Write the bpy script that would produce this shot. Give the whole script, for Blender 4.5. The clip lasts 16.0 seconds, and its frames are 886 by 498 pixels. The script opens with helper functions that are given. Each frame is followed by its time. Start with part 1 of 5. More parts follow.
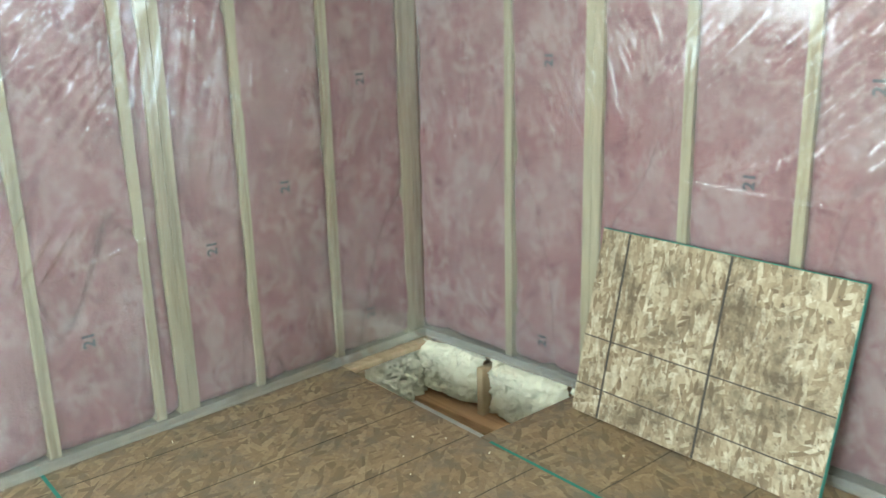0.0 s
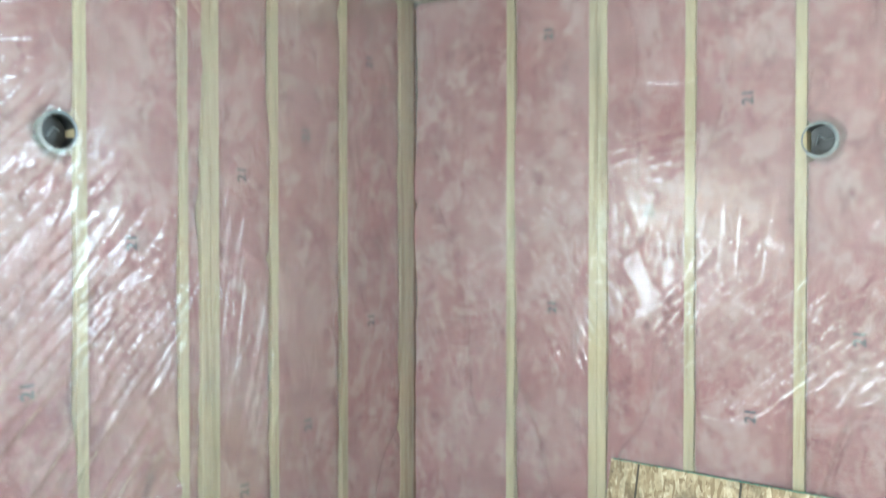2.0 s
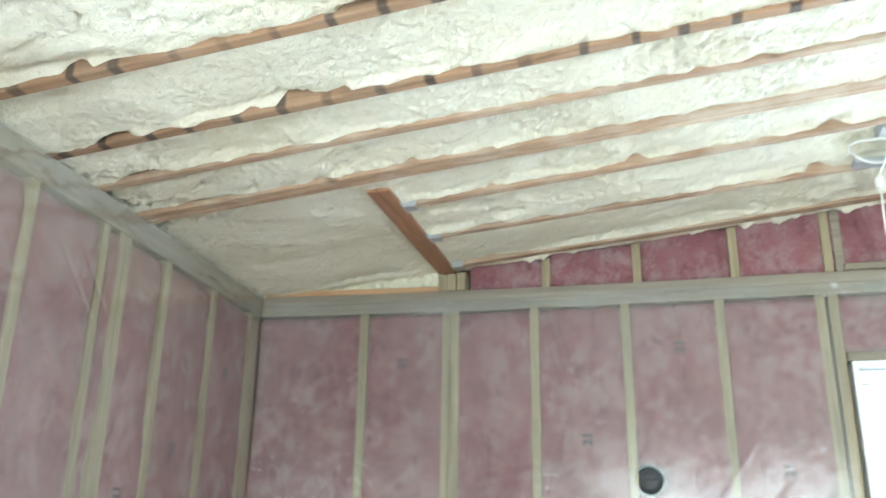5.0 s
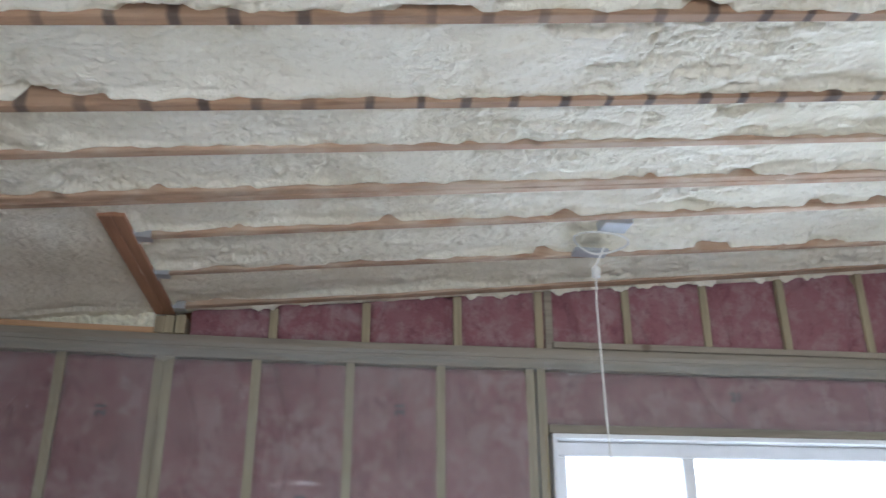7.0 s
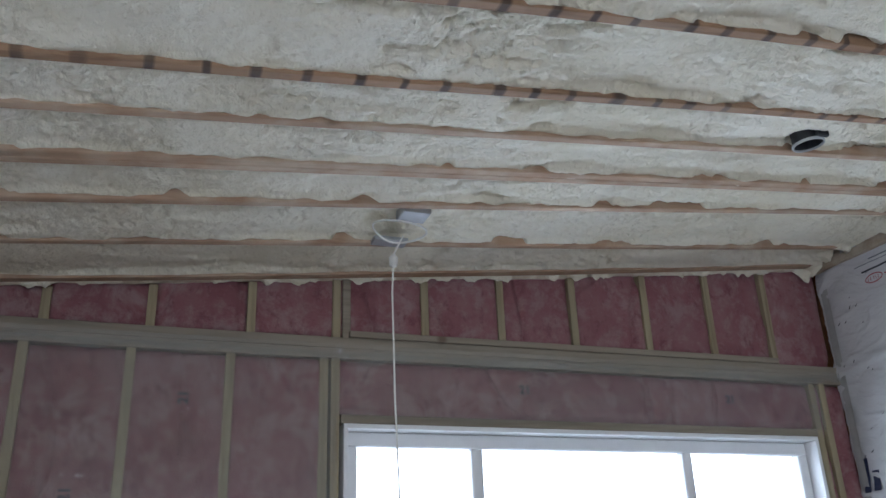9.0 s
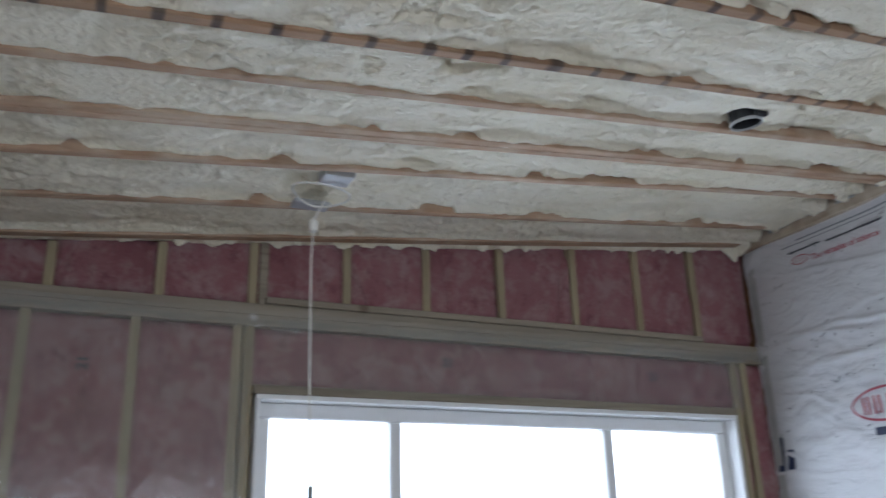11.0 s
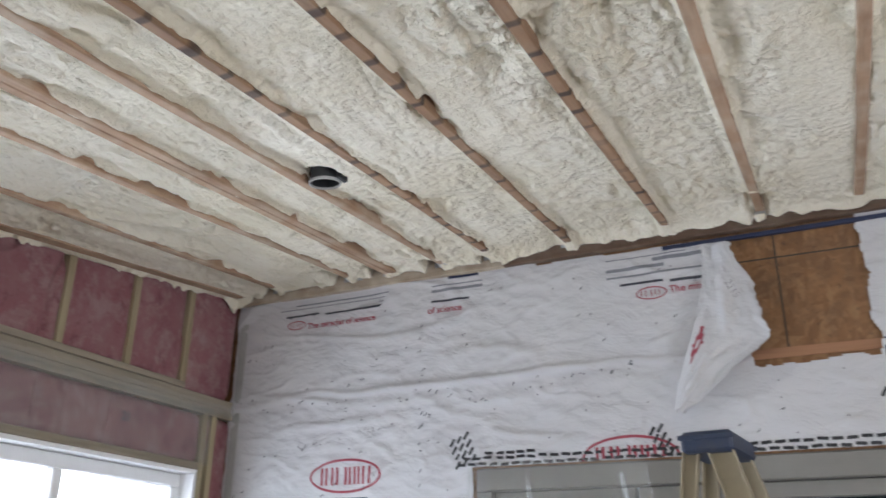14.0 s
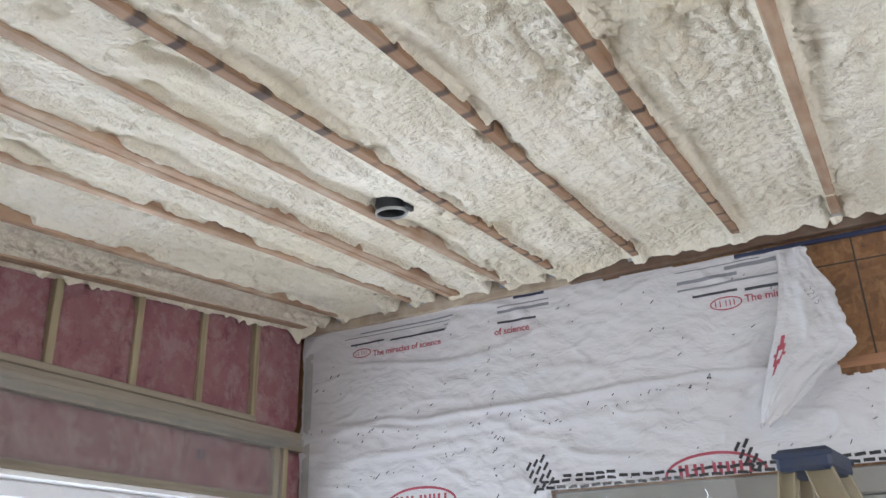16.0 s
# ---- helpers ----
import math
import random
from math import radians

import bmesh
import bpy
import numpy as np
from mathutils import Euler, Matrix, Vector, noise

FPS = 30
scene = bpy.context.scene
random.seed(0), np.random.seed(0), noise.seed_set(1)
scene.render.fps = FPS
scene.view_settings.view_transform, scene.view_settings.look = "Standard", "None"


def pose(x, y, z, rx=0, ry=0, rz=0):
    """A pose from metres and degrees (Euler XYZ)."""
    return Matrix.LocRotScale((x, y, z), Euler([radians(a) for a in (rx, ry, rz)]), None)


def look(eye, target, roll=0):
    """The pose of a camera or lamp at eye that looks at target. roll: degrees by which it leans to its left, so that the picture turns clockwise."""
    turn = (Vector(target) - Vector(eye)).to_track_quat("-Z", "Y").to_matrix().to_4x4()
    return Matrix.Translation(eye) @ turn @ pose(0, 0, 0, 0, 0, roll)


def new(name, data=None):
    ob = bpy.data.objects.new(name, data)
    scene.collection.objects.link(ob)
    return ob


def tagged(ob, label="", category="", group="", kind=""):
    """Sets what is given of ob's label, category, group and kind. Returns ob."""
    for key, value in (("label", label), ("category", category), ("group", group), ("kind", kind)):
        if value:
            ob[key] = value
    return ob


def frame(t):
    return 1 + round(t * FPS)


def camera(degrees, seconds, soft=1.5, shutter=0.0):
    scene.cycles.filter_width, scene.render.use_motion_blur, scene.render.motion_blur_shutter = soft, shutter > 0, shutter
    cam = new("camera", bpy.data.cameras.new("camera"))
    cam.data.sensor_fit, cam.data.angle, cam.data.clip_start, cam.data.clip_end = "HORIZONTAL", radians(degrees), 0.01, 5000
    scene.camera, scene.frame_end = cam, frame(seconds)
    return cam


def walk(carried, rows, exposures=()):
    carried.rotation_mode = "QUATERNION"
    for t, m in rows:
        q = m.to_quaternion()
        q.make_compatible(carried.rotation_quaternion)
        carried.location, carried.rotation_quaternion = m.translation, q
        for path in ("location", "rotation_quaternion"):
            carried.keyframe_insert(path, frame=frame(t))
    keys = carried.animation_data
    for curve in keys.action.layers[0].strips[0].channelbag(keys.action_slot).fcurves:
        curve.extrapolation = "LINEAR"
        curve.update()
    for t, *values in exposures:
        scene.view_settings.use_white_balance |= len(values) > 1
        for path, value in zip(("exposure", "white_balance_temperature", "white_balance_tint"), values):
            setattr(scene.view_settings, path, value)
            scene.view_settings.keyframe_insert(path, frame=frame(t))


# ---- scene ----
cam = camera(55.2, 16.0, 1.5, 0.5)
PATH = [
    (0, (2.771, -2.362, 1.408), (1.297, -1.119, 0.877), -1.4),
    (0.5, (2.731, -2.586, 1.427), (1.361, -1.224, 0.909), -0.5),
    (1, (2.615, -2.732, 1.423), (1.282, -1.318, 0.951), 0.7),
    (1.5, (2.494, -2.82, 1.475), (1.182, -1.332, 1.225), 0.5),
    (2, (2.457, -3.029, 1.542), (1.207, -1.468, 1.508), 0.0),
    (2.5, (2.413, -3.224, 1.577), (1.194, -1.64, 1.649), -0.5),
    (3, (2.266, -3.298, 1.576), (1.07, -1.705, 1.757), -2.1),
    (3.5, (2.12, -3.393, 1.587), (1.068, -1.708, 1.815), -1.0),
    (4, (2.035, -3.563, 1.617), (1.181, -1.785, 1.948), 0.7),
    (4.2, (1.985, -3.585, 1.634), (1.198, -1.793, 2.045), 0.9),
    (6.3, (1.478, -3.609, 1.656), (1.496, -1.755, 2.408), -0.1),
    (6.5, (1.493, -3.586, 1.662), (1.572, -1.736, 2.418), -0.2),
    (7, (1.538, -3.536, 1.67), (1.775, -1.703, 2.432), -0.1),
    (7.5, (1.573, -3.538, 1.663), (1.927, -1.723, 2.424), -0.8),
    (8, (1.618, -3.5, 1.668), (2.113, -1.71, 2.409), -2.4),
    (8.5, (1.643, -3.504, 1.646), (2.236, -1.748, 2.396), -2.9),
    (8.7, (1.646, -3.498, 1.644), (2.264, -1.752, 2.398), -2.6),
    (10.8, (1.697, -3.408, 1.733), (2.42, -1.664, 2.395), -1.5),
    (11, (1.734, -3.379, 1.729), (2.528, -1.666, 2.388), -1.6),
    (11.5, (1.734, -3.354, 1.729), (2.79, -1.792, 2.395), -1.6),
    (12, (1.642, -3.289, 1.765), (2.924, -1.926, 2.471), -1.7),
    (12.5, (1.594, -3.201, 1.768), (2.991, -1.97, 2.498), -0.7),
    (13, (1.653, -3.112, 1.751), (3.086, -1.953, 2.526), -1.0),
    (13.5, (1.678, -3.028, 1.728), (3.178, -1.973, 2.526), 0.9),
    (14, (1.609, -2.933, 1.765), (3.278, -2.129, 2.52), 0.7),
    (14.5, (1.553, -2.892, 1.768), (3.263, -2.172, 2.513), -0.5),
    (15, (1.57, -2.858, 1.815), (3.245, -2.075, 2.577), -3.0),
    (15.5, (1.577, -2.838, 1.839), (3.216, -1.984, 2.603), -2.6),
    (16, (1.582, -2.83, 1.836), (3.198, -1.945, 2.613), -1.4),
]
EXPOSURES = [(0, 1.42, 5750, -8), (0.5, 1.67, 5750, -7), (1.0, 1.83, 5750, -6), (1.5, 1.88, 5750, -5), (2.5, 1.27, 5750, -6), (3.0, 1.02, 5750, -6), (3.5, 0.67, 5950, -3), (4.2, 1.12, 5900, -8), (6.3, 0.27, 5600, 9), (6.5, 0.17, 5600, 10), (7.0, -0.23, 5650, 11), (7.5, -0.58, 5600, 11), (8.0, -1.08, 5650, 11), (8.7, -1.03, 5600, 11), (10.8, -1.03, 5700, 11), (11.0, -1.08, 5700, 11), (11.5, -1.38, 5800, 11), (12.0, -1.33, 6000, 11), (12.5, -0.93, 6100, 13), (13.5, -0.63, 6150, 14), (14.5, -0.38, 6200, 14), (16.0, -0.28, 6200, 14)]
walk(cam, [(t, look(eye, target, roll)) for t, eye, target, roll in PATH], EXPOSURES)

# ---- light ----
world = bpy.data.worlds.new("sky")
scene.world = world
world.use_nodes = True
_n = world.node_tree.nodes
_sky = _n.new("ShaderNodeTexSky")
_sky.sky_type = "NISHITA"
_sky.sun_disc = False
_sky.sun_elevation, _sky.sun_rotation = radians(38), radians(200)
_n["Background"].inputs["Strength"].default_value = 0.12
world.node_tree.links.new(_sky.outputs[0], _n["Background"].inputs["Color"])
sun_data = bpy.data.lights.new("sun", "SUN")
sun_data.energy, sun_data.angle, sun_data.color = 1.0, radians(12), (1.0, 0.96, 0.9)
sun = new("sun", sun_data)
sun.matrix_world = look((0, -20, 16), (2, 0, 0))


def window_light(name, eye, target, w, h, watts, color):
    """The sky's light that enters through one opening."""
    d = bpy.data.lights.new(name, "AREA")
    d.shape, d.size, d.size_y, d.energy, d.color = "RECTANGLE", w, h, watts, color
    ob = new(name, d)
    ob.matrix_world = look(eye, target)
    return ob


window_light("window_light", (3.69, 0.50, 1.60), (3.69, -2.0, 2.3), 2.6, 1.7, 112, (0.84, 0.92, 1.0))
window_light("window_light", (-0.50, -3.45, 1.5), (2.0, -3.45, 2.6), 2.4, 1.4, 95, (0.92, 0.97, 1.0))
window_light("window_light", (2.6, -7.4, 1.45), (2.6, -4.5, 2.8), 2.6, 2.0, 165, (0.98, 0.99, 1.0))
glow = bpy.data.materials.new("overcast_sky")
glow.use_nodes = True
_g = glow.node_tree.nodes
_g.remove(_g["Principled BSDF"])
_e = _g.new("ShaderNodeEmission")
_e.inputs["Color"].default_value, _e.inputs["Strength"].default_value = (0.90, 0.95, 1.0, 1), 4.0
glow.node_tree.links.new(_e.outputs[0], _g["Material Output"].inputs["Surface"])
for _a, _b in (((-60, 40), (60, 40)), ((-40, 40), (-40, -60))):
    _me = bpy.data.meshes.new("backdrop")
    _me.from_pydata([(*_a, -2), (*_b, -2), (*_b, 45), (*_a, 45)], [], [(0, 1, 2, 3)])
    _me.materials.append(glow)
    tagged(new("backdrop", _me), "plain bright overcast sky far outside", kind="structure")


# ---- materials ----
class Mat:
    """A node material with short ways to wire it."""

    def __init__(self, name, rough=0.7, metal=0.0, color=(0.5, 0.5, 0.5)):
        self.m = bpy.data.materials.new(name)
        self.m.use_nodes = True
        self.t = self.m.node_tree
        self.b = self.t.nodes["Principled BSDF"]
        self.b.inputs["Roughness"].default_value = rough
        self.b.inputs["Metallic"].default_value = metal
        self.b.inputs["Base Color"].default_value = (*color, 1)

    def node(self, kind, **kw):
        n = self.t.nodes.new(kind)
        for k, v in kw.items():
            if k in n.inputs:
                n.inputs[k].default_value = v
        return n

    def link(self, a, b):
        self.t.links.new(a, b)

    def coords(self, scale=(1, 1, 1), rot=(0, 0, 0), warp=0.0):
        c = self.t.nodes.new("ShaderNodeTexCoord")
        m = self.t.nodes.new("ShaderNodeMapping")
        m.inputs["Rotation"].default_value = [radians(a) for a in rot]
        k = self.t.nodes.new("ShaderNodeMapping")
        k.inputs["Scale"].default_value = scale
        self.link(m.outputs[0], k.inputs["Vector"])
        if warp:
            nz = self.node("ShaderNodeTexNoise", Scale=3.0, Detail=2.0)
            self.link(c.outputs["Object"], nz.inputs["Vector"])
            mx = self.t.nodes.new("ShaderNodeMixRGB")
            mx.blend_type = "ADD"
            mx.inputs[0].default_value = warp
            self.link(c.outputs["Object"], mx.inputs[1])
            self.link(nz.outputs["Color"], mx.inputs[2])
            self.link(mx.outputs[0], m.inputs["Vector"])
        else:
            self.link(c.outputs["Object"], m.inputs["Vector"])
        return k.outputs[0]

    def noise(self, scale, detail=4.0, rough=0.55, at=None, distort=0.0):
        n = self.node("ShaderNodeTexNoise", Scale=scale, Detail=detail, Roughness=rough, Distortion=distort)
        self.link(at if at is not None else self.coords(), n.inputs["Vector"])
        return n.outputs[0]

    def ramp(self, fac, *stops):
        r = self.t.nodes.new("ShaderNodeValToRGB")
        e = r.color_ramp.elements
        while len(e) < len(stops):
            e.new(0.5)
        for el, (p, c) in zip(e, stops):
            el.position = p
            el.color = (*c, 1) if isinstance(c, tuple) else (c, c, c, 1)
        self.link(fac, r.inputs[0])
        return r.outputs[0]

    def mix(self, fac, a, b, mode="MIX"):
        n = self.t.nodes.new("ShaderNodeMixRGB")
        n.blend_type = mode
        for i, v in enumerate((fac, a, b)):
            if isinstance(v, (int, float)):
                n.inputs[i].default_value = v if i == 0 else (v, v, v, 1)
            elif isinstance(v, tuple):
                n.inputs[i].default_value = (*v, 1)
            else:
                self.link(v, n.inputs[i])
        return n.outputs[0]

    def value(self, op, a, b=0.0):
        n = self.t.nodes.new("ShaderNodeMath")
        n.operation = op
        for i, v in enumerate((a, b)):
            if isinstance(v, (int, float)):
                n.inputs[i].default_value = v
            else:
                self.link(v, n.inputs[i])
        return n.outputs[0]

    def rnd(self):
        return self.t.nodes.new("ShaderNodeObjectInfo").outputs["Random"]

    def color(self, c):
        self.link(c, self.b.inputs["Base Color"])

    def bump(self, h, strength=0.5, dist=0.01, onto=None):
        n = self.node("ShaderNodeBump", Strength=strength, Distance=dist)
        self.link(h, n.inputs["Height"])
        if onto is None:
            self.link(n.outputs[0], self.b.inputs["Normal"])
        return n.outputs[0]


def wood(name, light, dark, axis, rough=0.75, bands=False, dusty=0.0):
    """Sawn softwood with its grain along one axis."""
    m = Mat(name, rough)
    st = [34.0, 34.0, 34.0]
    st["xyz".index(axis)] = 1.6
    g = m.noise(1.0, 5.0, 0.6, m.coords(st, warp=0.03))
    c = m.ramp(g, (0.3, dark), (0.52, light), (0.75, tuple(min(1, v * 1.15) for v in light)))
    st2 = [9.0, 9.0, 9.0]
    st2["xyz".index(axis)] = 0.9
    p = m.noise(1.0, 3.0, 0.5, m.coords(st2))
    c = m.mix(m.ramp(p, (0.4, 0.0), (0.75, 0.6)), c, tuple(v * 0.62 for v in light), "MIX")
    v = m.node("ShaderNodeTexVoronoi", Scale=2.4)
    m.link(m.coords((1, 1, 1)), v.inputs["Vector"])
    c = m.mix(m.ramp(v.outputs["Distance"], (0.03, 0.85), (0.075, 0.0)), c, (0.09, 0.045, 0.02))
    if bands:
        w = m.node("ShaderNodeTexWave", Scale=2.3, Distortion=4.5, Detail=3.0)
        w.inputs["Detail Scale"].default_value = 1.5
        m.link(m.coords((1, 0.15, 0.1)), w.inputs["Vector"])
        k = m.value("MULTIPLY", m.ramp(w.outputs["Fac"], (0.84, 0.0), (0.96, 1.0)), m.ramp(m.noise(2.4, 3.0), (0.36, 0.35), (0.52, 1.0)))
        c = m.mix(k, c, (0.035, 0.024, 0.02))
    if dusty:
        c = m.mix(m.ramp(m.noise(7.0, 5.0), (0.42, 0.0), (0.68, dusty)), c, (0.62, 0.56, 0.44))
    m.color(m.mix(m.value("MULTIPLY", m.rnd(), 0.3), c, tuple(v * 0.75 for v in light)))
    m.bump(g, 0.35, 0.004)
    return m.m


def osb(name, tones, soil, soil_amount, rough=0.7, along=(0.0, 90.0, 40.0), plane="xy"):
    """Pressed strand board: three overlaid layers of long flakes."""
    m = Mat(name, rough)
    c = None
    for i, a in enumerate(along):
        rot = {"xy": (0, 0, a + 8), "xz": (90, 0, a + 8), "yz": (0, 90, a + 8)}[plane]
        if plane == "xz":
            rot = (0, a + 8, 0)
            sc = (21, 21, 74)
        elif plane == "yz":
            rot = (a + 8, 0, 0)
            sc = (15, 15, 52)
        else:
            sc = (13, 46, 13)
        v = m.node("ShaderNodeTexVoronoi", Scale=1.0)
        v.inputs["Randomness"].default_value = 1.0
        m.link(m.coords(sc, rot, warp=0.05), v.inputs["Vector"])
        sep = m.t.nodes.new("ShaderNodeSeparateColor")
        m.link(v.outputs["Color"], sep.inputs[0])
        k = m.ramp(sep.outputs[0], (0.0, tones[0]), (0.35, tones[1]), (0.7, tones[2]), (1.0, tones[3]))
        if c is None:
            c, h = k, sep.outputs[1]
        else:
            pick = m.ramp(sep.outputs[2], (0.55, 0.0), (0.57, 1.0))
            c = m.mix(pick, c, k)
            h = m.value("ADD", m.value("MULTIPLY", h, 0.6), m.value("MULTIPLY", sep.outputs[1], 0.5))
    f = m.noise(60.0, 3.0)
    c = m.mix(m.ramp(f, (0.3, 0.35), (0.6, 0.0)), c, tones[0])
    d = m.noise(6.5, 7.0, 0.75)
    c = m.mix(m.ramp(d, (0.47, 0.0), (0.66, soil_amount)), c, soil)
    e = m.noise(38.0, 4.0, 0.7)
    c = m.mix(m.ramp(e, (0.62, 0.0), (0.68, 0.7)), c, (0.06, 0.04, 0.025))
    m.color(c)
    m.bump(m.value("ADD", h, m.value("MULTIPLY", f, 0.5)), 0.35, 0.003)
    return m.m


def foam_material(name="spray_foam", gain=1.0):
    m = Mat(name, 0.62)
    big = m.noise(1.7, 5.0, 0.6)
    c = m.ramp(big, (0.3, (0.76, 0.705, 0.55)), (0.5, (0.84, 0.795, 0.655)), (0.72, (0.89, 0.855, 0.735)))
    c = m.mix(m.ramp(m.noise(7.0, 5.0, 0.65), (0.5, 0.0), (0.7, 0.35)), c, (0.76, 0.69, 0.50))
    c = m.mix(m.ramp(m.noise(45.0, 3.0), (0.6, 0.0), (0.75, 0.4)), c, (0.5, 0.42, 0.28))
    # any other gain lightens the colour, imitating stronger light on the foam
    if gain != 1.0:
        c = m.mix(0.75, c, (0.88, 0.85, 0.66))
    m.color(c)
    v = m.node("ShaderNodeTexVoronoi", Scale=42.0)
    v.feature = "SMOOTH_F1"
    m.link(m.coords((1, 1, 1), warp=0.08), v.inputs["Vector"])
    nod = m.value("SUBTRACT", 1.0, v.outputs["Distance"])
    mask = m.ramp(m.noise(3.1, 3.0, 0.6), (0.42, 0.12), (0.6, 1.0))
    h = m.value("ADD", m.value("MULTIPLY", nod, mask), m.value("MULTIPLY", m.noise(14.0, 6.0, 0.6), 1.1))
    h = m.value("ADD", h, m.value("MULTIPLY", m.noise(65.0, 4.0, 0.7), 0.55))
    ridge = m.value("ABSOLUTE", m.value("SUBTRACT", m.noise(23.0, 5.0, 0.65), 0.5))
    h = m.value("ADD", h, m.value("MULTIPLY", ridge, 1.6))
    h = m.value("ADD", h, m.value("MULTIPLY", m.noise(170.0, 3.0, 0.6), 0.22))
    m.bump(h, 0.85, 0.019)
    return m.m


def batt_material():
    m = Mat("pink_fibreglass", 0.95)
    a = m.noise(3.4, 5.0, 0.65)
    c = m.ramp(a, (0.3, (0.205, 0.072, 0.083)), (0.5, (0.262, 0.116, 0.124)), (0.72, (0.302, 0.175, 0.178)))
    b = m.noise(9.0, 7.0, 0.75, m.coords((1, 1, 0.9), warp=0.15))
    c = m.mix(m.ramp(b, (0.47, 0.0), (0.62, 0.75)), c, (0.355, 0.25, 0.245))
    b2 = m.noise(15.0, 6.0, 0.72, m.coords((1, 1, 0.7), warp=0.2))
    c = m.mix(m.ramp(b2, (0.55, 0.0), (0.66, 0.7)), c, (0.155, 0.049, 0.058))
    c = m.mix(m.ramp(m.noise(1.3, 3.0), (0.45, 0.0), (0.75, 0.35)), c, (0.20, 0.076, 0.090))
    c = m.mix(m.ramp(m.noise(48.0, 4.0, 0.7), (0.6, 0.0), (0.72, 0.4)), c, (0.38, 0.262, 0.25))
    m.color(c)
    m.bump(m.value("ADD", m.noise(90.0, 5.0, 0.7), m.value("MULTIPLY", m.noise(22.0, 6.0, 0.7), 2.0)), 0.7, 0.008)
    return m.m


def poly_material(name="vapour_barrier", lo=0.08, hi=0.21):
    """Clear plastic sheet, hazy, with taut creases."""
    m = Mat(name)
    t = m.t
    t.nodes.remove(m.b)
    out = t.nodes["Material Output"]
    h = m.noise(4.0, 3.0, 0.5)
    nrm = m.bump(h, 0.06, 0.02, onto=1)
    gl = m.node("ShaderNodeBsdfGlossy", Roughness=0.15)
    gl.inputs["Color"].default_value = (1, 1, 1, 1)
    m.link(nrm, gl.inputs["Normal"])
    tr = m.node("ShaderNodeBsdfTransparent")
    tr.inputs["Color"].default_value = (0.965, 0.97, 0.965, 1)
    df = m.node("ShaderNodeBsdfDiffuse")
    df.inputs["Color"].default_value = (0.62, 0.63, 0.61, 1)
    tl = m.node("ShaderNodeBsdfTranslucent")
    tl.inputs["Color"].default_value = (0.85, 0.85, 0.83, 1)
    fr = m.node("ShaderNodeFresnel", IOR=1.5)
    hz = m.t.nodes.new("ShaderNodeMixShader")
    haze = m.ramp(m.noise(1.6, 4.0, 0.6), (0.35, lo), (0.7, hi))
    m.link(haze, hz.inputs[0])
    m.link(tr.outputs[0], hz.inputs[1])
    m.link(df.outputs[0], hz.inputs[2])
    mx = m.t.nodes.new("ShaderNodeMixShader")
    m.link(m.value("MINIMUM", m.value("MULTIPLY", fr.outputs[0], 0.85), 0.20), mx.inputs[0])
    m.link(hz.outputs[0], mx.inputs[1])
    m.link(gl.outputs[0], mx.inputs[2])
    m.link(mx.outputs[0], out.inputs["Surface"])
    return m.m


def wrap_material():
    m = Mat("house_wrap", 0.5)
    c = m.mix(m.ramp(m.noise(3.0, 5.0, 0.6), (0.45, 0.0), (0.75, 0.4)), (0.56, 0.565, 0.58), (0.43, 0.435, 0.445))
    c = m.mix(m.ramp(m.noise(34.0, 4.0, 0.7), (0.66, 0.0), (0.72, 0.6)), c, (0.45, 0.43, 0.41))
    m.color(c)
    a = m.value("ADD", m.noise(1.0, 3.0, 0.6, m.coords((6, 6, 16), warp=0.2)), m.value("MULTIPLY", m.noise(1.0, 5.0, 0.65, m.coords((19, 19, 30), warp=0.3)), 0.5))
    b = m.noise(90.0, 2.0, 0.5)
    m.bump(m.value("ADD", a, m.value("MULTIPLY", b, 0.05)), 0.55, 0.02)
    return m.m


def plain(name, color, rough=0.5, metal=0.0, wear=0.25, scale=14.0):
    m = Mat(name, rough, metal)
    c = m.mix(m.ramp(m.noise(scale, 5.0, 0.65), (0.42, 0.0), (0.7, wear)), color, tuple(v * 0.5 + 0.03 for v in color))
    m.color(c)
    m.bump(m.noise(scale * 6, 3.0), 0.12, 0.003)
    return m.m


STUD = wood("spruce_upright", (0.36, 0.305, 0.19), (0.21, 0.16, 0.09), "z")
PLATE_X = wood("spruce_plate", (0.29, 0.25, 0.19), (0.19, 0.155, 0.11), "x")
PLATE_Y = wood("spruce_plate_west", (0.27, 0.235, 0.175), (0.18, 0.145, 0.10), "y")
ORANGE = wood("fresh_fir", (0.55, 0.34, 0.18), (0.38, 0.21, 0.10), "x")
BLOCK = wood("sawn_block", (0.56, 0.43, 0.27), (0.42, 0.30, 0.17), "z")
RAFTER = wood("fir_rafter", (0.40, 0.265, 0.17), (0.25, 0.145, 0.085), "x", dusty=0.45)
RAFTER_M = wood("fir_rafter_marked", (0.33, 0.20, 0.115), (0.18, 0.10, 0.055), "x", bands=True, dusty=0.1)
# ledger in a much darker brown than the other boards
LEDGER = wood("dark_ledger", (0.12, 0.072, 0.045), (0.07, 0.042, 0.028), "y", dusty=0.12)
LEDGER_D = wood("dusted_ledger", (0.42, 0.34, 0.25), (0.27, 0.20, 0.14), "y", dusty=0.9)
HEADER = wood("fir_header", (0.37, 0.19, 0.10), (0.24, 0.11, 0.055), "y")
OSB_T = ((0.16, 0.11, 0.06), (0.31, 0.24, 0.15), (0.42, 0.345, 0.23), (0.56, 0.49, 0.36))
OSB_PANEL = osb("strand_board_panel", OSB_T, (0.11, 0.08, 0.045), 1.0, 0.72, (15.0, 98.0, 78.0), "xz")
